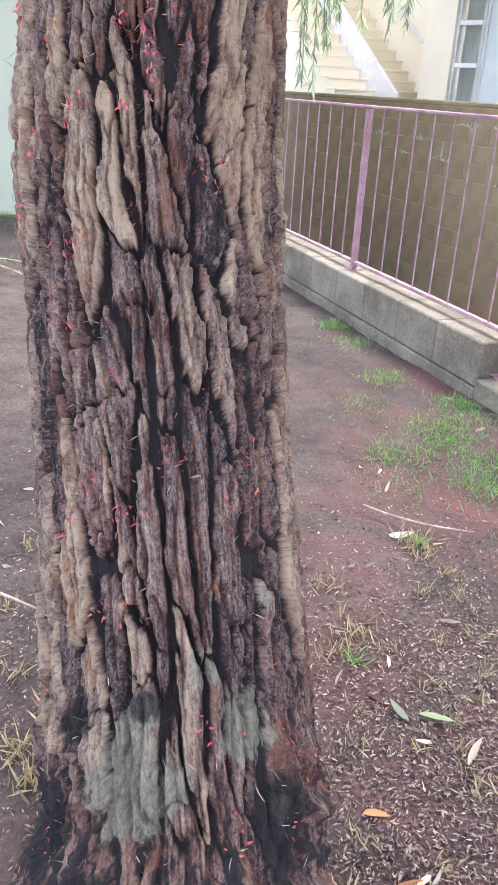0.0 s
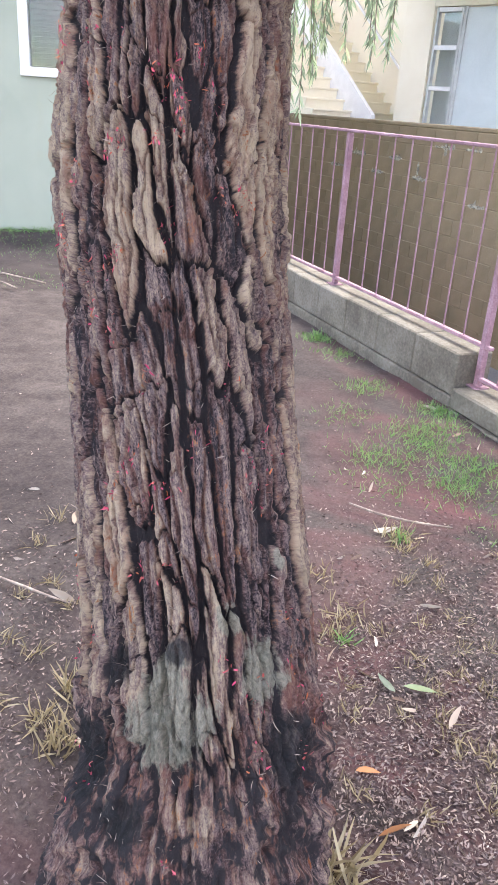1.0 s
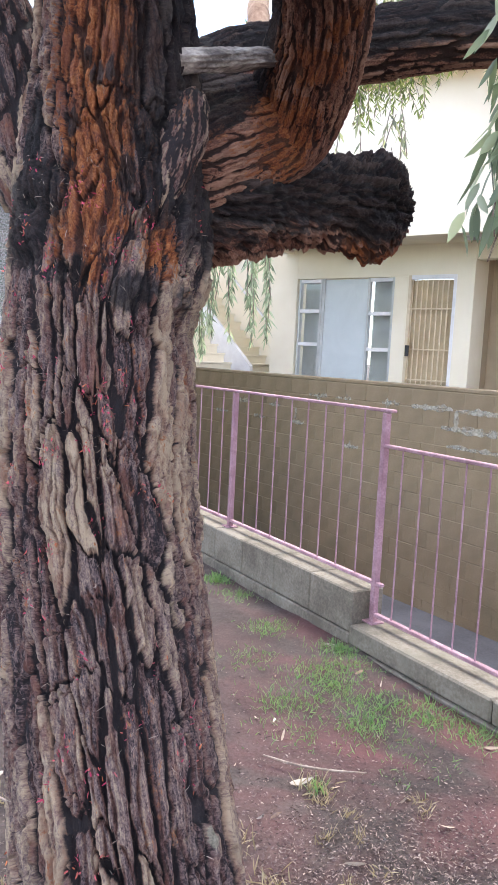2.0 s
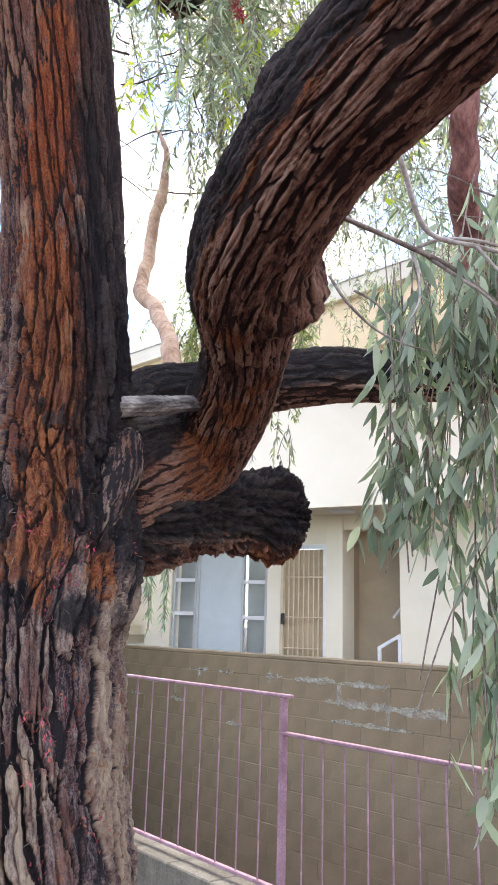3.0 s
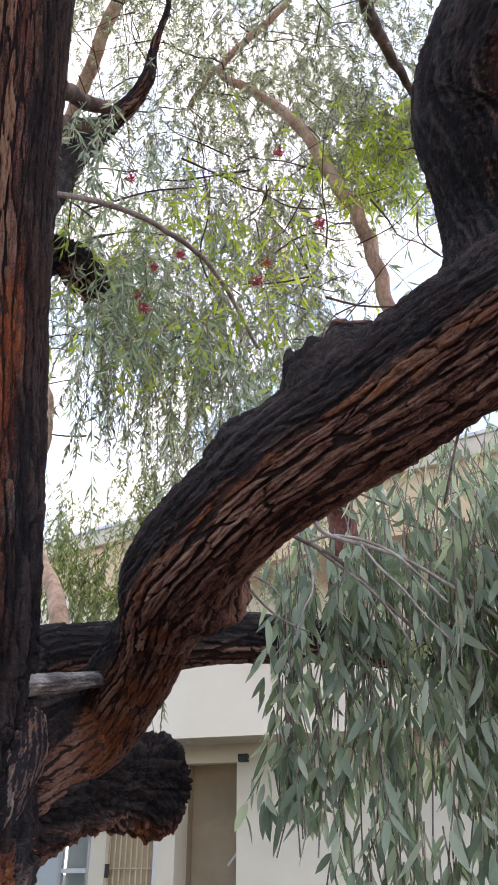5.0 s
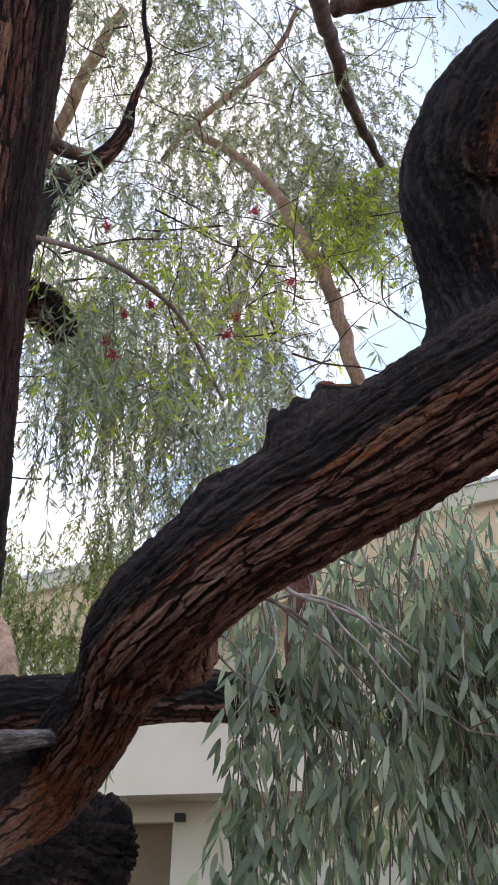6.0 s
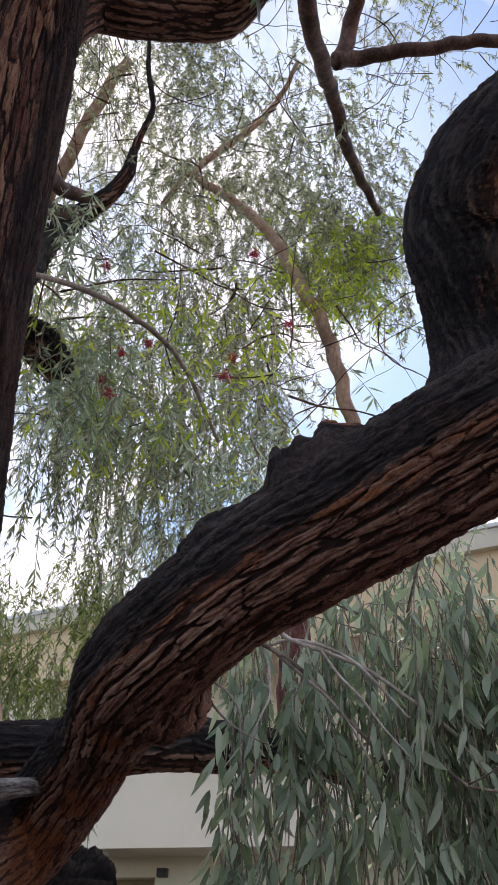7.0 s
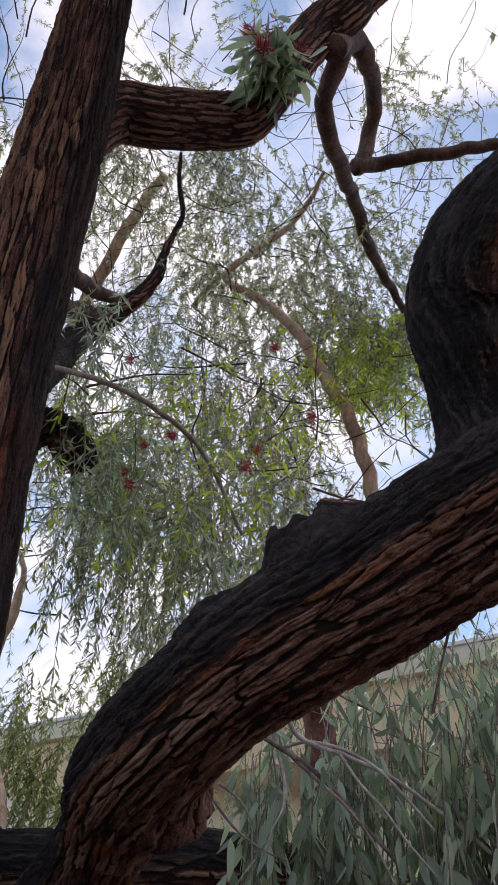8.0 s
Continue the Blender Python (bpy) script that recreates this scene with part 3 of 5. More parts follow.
def leaf_cloud(anchor, way, length, width, rng, bend=0.18):
    """Leaves as one set of verts and faces: anchors (n, 3), directions (n, 3), lengths and widths (n)."""
    n = len(anchor)
    way = way / np.linalg.norm(way, axis=1)[:, None]
    rnd = rng.normal(size=(n, 3))
    side = np.cross(way, rnd)
    side /= np.linalg.norm(side, axis=1)[:, None] + 1e-9
    nor = np.cross(way, side)
    b = rng.uniform(-bend, bend, n)
    V = np.zeros((n, 5, 3, 3))
    for k in range(5):
        mid = anchor + way * (length * LEAF_T[k])[:, None] + nor * (length * b * (LEAF_T[k] ** 2))[:, None] + side * (length * b * 1.1 * LEAF_T[k] ** 2)[:, None]
        half = width * LEAF_W[k] * 0.5
        V[:, k, 1] = mid
        V[:, k, 0] = mid - side * half[:, None] + nor * (half * 0.25)[:, None]
        V[:, k, 2] = mid + side * half[:, None] + nor * (half * 0.25)[:, None]
    quads = []
    for k in range(4):
        for q in range(2):
            quads.append((k * 3 + q, k * 3 + q + 1, k * 3 + q + 4, k * 3 + q + 3))
    F = (np.arange(n)[:, None, None] * 15 + np.array(quads)[None]).reshape(-1, 4)
    return V.reshape(-1, 3), F


def small_leaves(anchor, way, length, width, rng):
    """Far leaves: one folded blade each."""
    n = len(anchor)
    way = way / np.linalg.norm(way, axis=1)[:, None]
    side = np.cross(way, rng.normal(size=(n, 3)))
    side /= np.linalg.norm(side, axis=1)[:, None] + 1e-9
    mid = anchor + way * (length * 0.42)[:, None]
    V = np.stack([anchor, mid + side * (width * 0.5)[:, None], anchor + way * length[:, None], mid - side * (width * 0.5)[:, None]], 1)
    return V.reshape(-1, 3), np.arange(n * 4).reshape(-1, 4)


def strands(tops, lengths, per_metre, leaf_len, leaf_wid, rng, drift=0.12, splay=0.35):
    """Hanging sprays: leaf anchors and directions along drooping threads, and the threads' own points."""
    A, D, L, W, threads = [], [], [], [], []
    for (x, y, z), ln in zip(tops, lengths):
        k = max(3, int(ln * per_metre))
        dx, dy = rng.normal(0, drift, 2)
        s = np.sort(rng.uniform(0.02, 1, k))
        c = np.stack([x + dx * ln * s ** 0.7, y + dy * ln * s ** 0.7, z - ln * s], 1)
        threads.append(np.array([[x, y, z], [x + dx * ln * 0.6, y + dy * ln * 0.6, z - ln * 0.5], [x + dx * ln, y + dy * ln, z - ln]]))
        d = np.stack([rng.normal(0, splay, k), rng.normal(0, splay, k), -np.ones(k)], 1)
        A.append(c)
        D.append(d)
        L.append(leaf_len * rng.uniform(0.65, 1.25, k))
        W.append(leaf_wid * rng.uniform(0.7, 1.25, k))
    return np.vstack(A), np.vstack(D), np.concatenate(L), np.concatenate(W), threads


def thread_mesh(threads, radius):
    V, F = [], []
    for t in threads:
        c = spline(t, np.linspace(0, len(t) - 1, 7))
        o = len(V)
        for p in c:
            for a in range(3):
                V.append(p + radius * np.array([math.cos(a * 2.094), math.sin(a * 2.094), 0]))
        for i in range(6):
            for a in range(3):
                F.append((o + i * 3 + a, o + i * 3 + (a + 1) % 3, o + i * 3 + 3 + (a + 1) % 3, o + i * 3 + 3 + a))
    return np.array(V), np.array(F)

# ---------------------------------------------------------------- the yard
FENCE_A, FENCE_B = Vector((-0.608, 4.635, 0)), Vector((0.460, 3.339, 0))
FU = (FENCE_B - FENCE_A).normalized()                 # along the railing, towards the camera's right
FENCE_TURN = math.degrees(math.atan2(FU.y, FU.x))
FN = Vector((FU.y, -FU.x, 0))                          # towards the yard
WALL_O, WALL_TURN = (2.3, 6.75, 0), -48.0              # block retaining wall across the sunken court
FAC_O, FAC_TURN = (1.27, 13.26, 0), -28.36             # apartment facade
HOUSE_O, HOUSE_TURN = (-4.63, 6.9, 0), 24.0            # neighbouring house
rng = np.random.default_rng(7)


def yard_height(x, y):
    p = np.stack([x, y, np.zeros_like(x)], 1)
    return 0.05 * (fbm(p * 0.8 + 3, 3) - 0.5) + 0.02 * (fbm(p * 5 + 8, 3) - 0.5) + 0.012 * (fbm(p * 26, 3) - 0.5)


def build_ground():
    # sheet in the railing's own axes, so that its edge runs along the kerb; fine near the tree
    a = np.concatenate([np.linspace(-400, -14, 12), np.linspace(-13, -4, 40), np.linspace(-3.9, 5.2, 330), np.linspace(5.4, 400, 24)])
    b = np.concatenate([np.linspace(0.0, 5.2, 230), np.linspace(5.3, 14, 30), np.linspace(16, 400, 12)])
    S, N = np.meshgrid(a, b)
    x = FENCE_B.x + FU.x * S + FN.x * N
    y = FENCE_B.y + FU.y * S + FN.y * N
    z = yard_height(x.ravel(), y.ravel())
    far = np.clip((np.hypot(x, y).ravel() - 12) / 30, 0, 1)
    z = z * (1 - far) - 0.012
    V = np.stack([x.ravel(), y.ravel(), z], 1)
    nu = len(a)
    i, j = np.arange(len(b) - 1)[:, None] * nu, np.arange(nu - 1)[None, :]
    F = np.stack([i + j, i + nu + j, i + nu + j + 1, i + j + 1], -1).reshape(-1, 4)
    ob = place("ground", mesh_np("ground", V, F, M_EARTH))
    tagged(ob, "bare reddish-brown earth of the yard with worn patches", "ground", kind="structure")


build_ground()


def build_court():
    ob = thing("pavement", "pale concrete floor of the sunken court behind the railing", "pavement", kind="structure", at=tuple(FENCE_B), turn=FENCE_TURN)
    # local x along the railing, y away from the yard
    me = box_bm((-60, 0.06, -1.9), (60, 9.0, -1.3), 0)
    part("slab", me, M_SLAB, ob)
    box("retaining_wall", (-60, 0.0, -1.9), (60, 0.09, -0.02), M_CONCRETE, ob, bevel=0)
    ob2 = thing("terrace", "raised ground in front of the apartment building", "terrace", kind="structure", at=WALL_O, turn=WALL_TURN)
    box("fill", (-250, 0.22, -2.5), (250, 300, 1.08), M_EARTH, ob2, bevel=0)


build_court()


def build_kerb():
    """Stepped concrete block kerb under the railing; local x along it, -y towards the yard."""
    ob = thing("kerb", "stepped grey concrete block kerb beneath the railing", "kerb", kind="structure", at=tuple(FENCE_B), turn=FENCE_TURN)
    box("footing", (-9, -0.135, -0.25), (-0.03, 0.1, 0.055), M_CONCRETE, ob, bevel=0.006)
    box("footing", (-0.03, -0.165, -0.25), (7, 0.1, -0.0), M_CONCRETE, ob, bevel=0.006)
    x = -0.04
    while x > -8.5:
        w = 0.41
        box("block", (x - w + 0.003, -0.125, 0.058), (x, 0.1, 0.292 + rng.uniform(-0.003, 0.003)), M_CONCRETE, ob, bevel=0.008)
        x -= w
    x = -0.02
    while x < 6.5:
        w = 1.02
        box("block", (x, -0.15, 0.003), (x + w - 0.005, 0.1, 0.118 + rng.uniform(-0.003, 0.003)), M_CONCRETE, ob, bevel=0.010)
        x += w


build_kerb()


def build_railing():
    ob = thing("railing", "pink-painted steel railing with thin bars on the kerb", "railing", at=tuple(FENCE_B), turn=FENCE_TURN)

    def bars(x0, x1, count, z0, z1):
        for k in range(1, count):
            x = x0 + (x1 - x0) * k / count
            part("baluster", box_bm((x - 0.004, -0.004, z0), (x + 0.004, 0.004, z1), 0.0015), M_PINK, ob)

    def rails(x0, x1, z0, z1):
        part("top_rail", box_bm((x0, -0.02, z1 - 0.009), (x1, 0.02, z1 + 0.009), 0.004), M_PINK, ob)
        part("bottom_rail", box_bm((x0, -0.015, z0 - 0.010), (x1, 0.015, z0 + 0.010), 0.003), M_PINK, ob)

    def post(x, z0, z1):
        p = part("post", box_bm((x - 0.0185, -0.0185, z0), (x + 0.0185, 0.0185, z1), 0.004), M_PINK, ob)
        part("base_plate", box_bm((x - 0.045, -0.045, z0 - 0.004), (x + 0.045, 0.045, z0 + 0.006), 0.002), M_PINK, p)

    step = 1.6877
    post(0, 0.118, 1.29)
    for k in range(1, 5):
        post(-step * k, 0.292, 1.29)
        bars(-step * k, -step * (k - 1), 9, 0.345, 1.293)
    rails(-step * 4.4, 0.06, 0.34, 1.302)
    rails(0.0, step * 3, 0.165, 1.11)
    for k in range(1, 4):
        post(step * k * 0.98, 0.118, 1.10)
        bars(step * (k - 1) * 0.98, step * k * 0.98, 11, 0.17, 1.10)


build_railing()


# ---------------------------------------------------------------- apartment building
def build_apartment():
    ob = thing("apartment_building", "cream two-storey apartment building with overhanging white upper floor", "building", at=FAC_O, turn=FAC_TURN)
    # local x along the facade, y away from the yard, z up; floor at 1.1
    z0, z1 = 1.05, 3.95
    box("wall", (-3.5, 0.0, z0), (-2.9, 0.25, z1), M_CREAM, ob, "cream stucco ground-floor wall")
    box("wall", (-3.5, 0.25, z0), (-3.3, 1.7, z1), M_CREAM, ob)
    box("wall", (-11, 1.6, z0), (-3.3, 1.8, 7.0), M_CREAM, ob)
    box("wall", (-2.9, 0.002, 3.16), (0.5, 0.25, z1), M_CREAM, ob)
    box("wall", (-0.74, 0.002, z0), (-0.46, 0.25, 3.16), M_CREAM, ob)
    box("wall", (0.46, 0.0, z0), (0.78, 0.6, z1), M_CREAM, ob)
    box("wall", (1.84, 0.0, z0), (12, 0.25, z1), M_CREAM, ob)
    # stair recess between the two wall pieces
    # recess walls take a darker tan that holds their shade in the colour
    box("recess_wall", (0.78, 0.85, z0), (1.9, 0.95, z1), M_BROWN, ob, "stair recess wall, its shade put into a darker tan")
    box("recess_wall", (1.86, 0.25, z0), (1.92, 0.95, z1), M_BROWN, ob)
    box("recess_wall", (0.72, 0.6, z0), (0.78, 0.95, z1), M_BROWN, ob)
    box("lintel", (0.78, 0.05, 3.43), (1.84, 0.3, z1), M_CREAM, ob)
    # solid balcony front, carried out over the entrance
    box("balcony_front", (-3.2, -1.2, 3.66), (12, -1.0, 6.2), M_WHITEWALL, ob, "white stucco balcony front")
    box("balcony_front", (-3.2, -1.0, 3.66), (-3.0, 0.2, 6.2), M_WHITEWALL, ob)
    box("soffit", (-3.2, -1.0, 3.72), (12, 0.2, 3.78), M_CREAM, ob)
    # upper storey behind it, a little askew to the front, with a pale fascia under the flat roof
    skew = Matrix.Translation((-1.5, -1.2, 0)) @ Matrix.Rotation(radians(-14.4), 4, "Z")
    part("upper_wall", box_bm((-6, 0.12, 6.1), (14, 0.32, 7.1), 0.004), M_TANWALL, ob, "tan stucco upper wall", m=skew)
    part("fascia", box_bm((-6.2, 0.0, 7.04), (14.2, 0.3, 7.33), 0.006), M_FASCIAPALE, ob, "pale painted roof fascia", m=skew)
    part("drip_edge", box_bm((-6.2, -0.03, 7.33), (14.2, 0.3, 7.40), 0.006), M_WHITE, ob, "white roof edge", m=skew)
    part("roof", box_bm((-6.2, 0.3, 7.1), (14.2, 10, 7.38), 0), M_CREAM, ob, "flat pale roof", m=skew)
    part("soffit_lamp", box_bm((0.8, -0.75, 3.66), (1.2, -0.45, 3.722), 0.02), M_WHITE, ob, "round white ceiling lamp")
    box("wall_lamp", (1.90, -0.14, 3.42), (2.06, 0.0, 3.54), M_BLACK, ob, "small black wall lamp")
    # windows either side of the blue panel
    for x0, x1, bars in ((-2.86, -2.32, (2.53, 1.88)), (-1.30, -0.75, (2.49, 1.82))):
        w = part("window", box_bm((x0, 0.10, 1.2), (x1, 0.12, 3.14), 0.0), M_GREYFRAME, ob, "tall narrow window with white bars")
        w.data.materials[0] = M_GLASS
        w.visible_shadow = False
        box("frame", (x0, 0.02, 1.15), (x0 + 0.045, 0.12, 3.15), M_GREYFRAME, w)
        box("frame", (x1 - 0.045, 0.02, 1.15), (x1, 0.12, 3.15), M_GREYFRAME, w)
        box("frame", (x0 + 0.045, 0.02, 3.08), (x1 - 0.045, 0.12, 3.15), M_WHITE, w)
        for z in bars:
            box("glazing_bar", (x0 + 0.045, 0.015, z - 0.035), (x1 - 0.045, 0.1, z + 0.035), M_WHITE, w)
        box("curtain", (x0 + 0.05, 0.2, 1.15), (x1 - 0.05, 0.22, 3.12), M_BLIND, w, "pale grey curtain behind the glass")
    box("panel", (-2.28, 0.06, 1.1), (-1.32, 0.11, 3.14), M_PANEL, ob, "blue-grey painted panel between the windows")
    box("panel_post", (-2.32, 0.03, 1.1), (-2.26, 0.12, 3.15), M_GREYFRAME, ob)
    # security gate in front of the door
    box("door", (-0.42, 0.12, 1.1), (0.42, 0.17, 3.1), M_DOOR, ob, "tan front door")
    g = box("security_gate", (-0.46, 0.0, 1.1), (-0.40, 0.06, 3.18), M_GATE, ob, "cream iron security gate")
    box("frame", (0.40, 0.0, 1.1), (0.46, 0.06, 3.18), M_WHITE, g)
    box("frame", (-0.40, 0.0, 3.1), (0.40, 0.06, 3.18), M_WHITE, g)
    for z in (1.3, 1.85, 2.58):
        box("crossbar", (-0.40, 0.015, z - 0.012), (0.40, 0.045, z + 0.012), M_GATE, g)
    for k in range(1, 8):
        x = -0.40 + 0.8 * k / 8
        box("bar", (x - 0.010, 0.02, 1.12), (x + 0.010, 0.04, 3.1), M_GATE, g, bevel=0.002)
    box("lock", (-0.43, -0.03, 1.72), (-0.36, 0.0, 1.92), M_BLACK, g, "black lever lock")
    # white handrail at the recess
    bm = box_bm((1.44, -0.05, 1.0), (1.50, 0.0, 1.37), 0.004)
    box_bm((1.80, -0.05, 1.0), (1.86, 0.0, 1.58), 0.004, bm)
    r = part("handrail", bm, M_WHITE, ob, "white pipe handrail")
    bm = bmesh.new()
    bmesh.ops.create_cube(bm, size=1, matrix=Matrix.Translation((1.65, -0.025, 1.475)) @ Matrix.Rotation(radians(-30), 4, "Y") @ Matrix.Diagonal((0.46, 0.05, 0.055, 1)))
    part("rail", bm, M_WHITE, r)
    bm = bmesh.new()
    bmesh.ops.create_cube(bm, size=1, matrix=Matrix.Translation((1.70, 0.5, 2.06)) @ Matrix.Rotation(radians(-50), 4, "Y") @ Matrix.Diagonal((0.45, 0.04, 0.04, 1)))
    part("rail", bm, M_WHITE, r)
    return ob


build_apartment()


def build_stairs():
    """Outside staircase that climbs to the left beside the facade."""
    ob = thing("outside_staircase", "white outdoor staircase with solid side panel", "stairs", at=FAC_O, turn=FAC_TURN)
    rise, go = 0.19, 0.2
    for y0, y1 in ((0.12, 1.5), (-1.15, -0.02)):
        for k in range(14):
            x = -4.5 - k * go
            z = 1.43 + k * rise
            box("tread", (x - go - 0.02, y0, z - 0.04), (x + 0.02, y1, z), M_CREAM, ob, bevel=0.006)
            box("riser", (x - 0.03, y0 + 0.01, z - rise), (x - 0.005, y1 - 0.01, z - 0.04), M_CREAM, ob, bevel=0)

    def slope(y0, y1, lo, hi, name, mat, x0, x1):
        bm = bmesh.new()
        k = rise / go
        vs = []
        for y in (y0, y1):
            for x, dz in ((x0, lo), (x1, lo), (x1, hi), (x0, hi)):
                vs.append(bm.verts.new((x, y, 1.43 + (-4.5 - x) * k + dz)))
        for q in ((0, 1, 2, 3), (7, 6, 5, 4), (0, 4, 5, 1), (1, 5, 6, 2), (2, 6, 7, 3), (3, 7, 4, 0)):
            bm.faces.new([vs[i] for i in q])
        bmesh.ops.recalc_face_normals(bm, faces=bm.faces)
        return part(name, bm, mat, ob)

    slope(0.0, 0.1, -0.5, 0.42, "side_panel", M_WHITE, -4.0, -7.4)
    slope(1.50, 1.55, 0.72, 0.77, "handrail", M_WHITE, -3.75, -6.0)


build_stairs()


# ---------------------------------------------------------------- neighbouring house
def build_house():
    ob = thing("neighbour_house", "pale stucco house with maroon fascia and grey shingle roof", "house", at=HOUSE_O, turn=HOUSE_TURN)
    # local x along the wall, y away, z up
    box("wall", (-9, 0, -0.2), (0.06, 0.2, 3.35), M_HOUSE, ob, bevel=0)
    box("wall", (0.06, 0, -0.2), (2.2, 0.2, 1.58), M_HOUSE, ob, bevel=0)
    box("wall", (1.42, 0, 1.58), (2.2, 0.2, 3.35), M_HOUSE, ob, bevel=0)
    box("wall", (0.06, 0, 3.28), (1.42, 0.2, 3.35), M_HOUSE, ob, bevel=0)
    box("end_wall", (2.0, 0.2, -0.2), (2.2, 6, 3.35), M_HOUSE, ob)
    win = box("window", (0.06, -0.05, 1.55), (1.42, 0.10, 1.64), M_WHITE, ob, "white-framed sliding window, dark glass tone put into its slats")
    box("frame", (0.06, -0.03, 1.64), (0.16, 0.12, 3.28), M_WHITE, win)
    box("frame", (1.32, -0.03, 1.64), (1.42, 0.12, 3.28), M_WHITE, win)
    box("frame", (0.16, -0.03, 3.18), (1.32, 0.12, 3.28), M_WHITE, win)
    box("mullion", (0.63, -0.02, 1.64), (0.74, 0.11, 3.18), M_WHITE, win)
    for x0, x1 in ((0.16, 0.63), (0.74, 1.32)):
        box("pane", (x0, 0.05, 1.64), (x1, 0.056, 3.18), M_GLASS, win, bevel=0).visible_shadow = False
        # slats added behind each pane, coloured dark in place of dim reflecting glass
        for k in range(30):
            z = 1.68 + k * 0.05
            box("blind_slat", (x0 + 0.01, 0.11, z), (x1 - 0.01, 0.14, z + 0.03), M_SHADE, win, bevel=0)
    # dark sheet in place of the unlit interior, its gloom painted on
    box("room", (0.0, 0.9, 1.0), (1.6, 0.95, 3.3), M_ROOM, ob)
    box("fascia", (-9.2, -0.42, 3.27), (2.6, -0.36, 3.58), M_FASCIA, ob, "maroon painted fascia board")
    box("eave", (-9.2, -0.36, 3.35), (2.6, 0.25, 3.40), M_FASCIA, ob)
    bm = bmesh.new()
    q = [bm.verts.new(v) for v in ((-9.2, -0.42, 3.56), (2.6, -0.42, 3.56), (2.6, 5, 5.8), (-9.2, 5, 5.8))]
    bm.faces.new(q)
    bmesh.ops.solidify(bm, geom=list(bm.faces), thickness=0.05)
    roof = part("roof", bm, M_SHAKE, ob, "weathered grey wooden shingle roof")
    for row in range(7):
        x = -2.4 + rng.uniform(0, 0.1)
        while x < 2.6:
            w = rng.uniform(0.11, 0.2)
            y = -0.46 + row * 0.2
            bm = box_bm((x, 0, 0), (x + w - 0.012, 0.34, 0.022), 0.004)
            part("shingle", bm, M_SHAKE, roof, m=pose(0, y + rng.uniform(-0.02, 0.02), 3.585 + row * 0.0825 + rng.uniform(0, 0.012), 22.4, 0, 0))
            x += w


build_house()
# ---------------------------------------------------------------- the tree
tree = thing("eucalyptus_tree", "old leaning eucalyptus with deeply furrowed dark bark and hanging leaves", "tree", at=(0, 0, 0))
TRUNK = [(0.13, 0.06, -0.22, 0.235), (0.11, 0.15, 0.06, 0.222), (0.07, 0.27, 0.30, 0.222), (0.025, 0.36, 0.50, 0.212), (-0.04, 0.465, 0.70, 0.207),
         (-0.12, 0.60, 0.89, 0.214), (-0.205, 0.745, 1.11, 0.226), (-0.247, 0.825, 1.26, 0.231), (-0.272, 0.89, 1.42, 0.230), (-0.30, 0.965, 1.60, 0.228),
         (-0.295, 1.05, 1.84, 0.252), (-0.31, 1.07, 2.10, 0.228), (-0.302, 1.04, 2.32, 0.195), (-0.305, 0.98, 2.57, 0.174), (-0.335, 0.93, 2.95, 0.168),
         (-0.38, 0.80, 3.42, 0.166), (-0.41, 0.60, 3.97, 0.165), (-0.42, 0.35, 4.48, 0.163), (-0.416, 0.20, 4.69, 0.152), (-0.418, -0.08, 5.05, 0.125),
         (-0.43, -0.40, 5.5, 0.11), (-0.40, -0.85, 6.3, 0.08)]
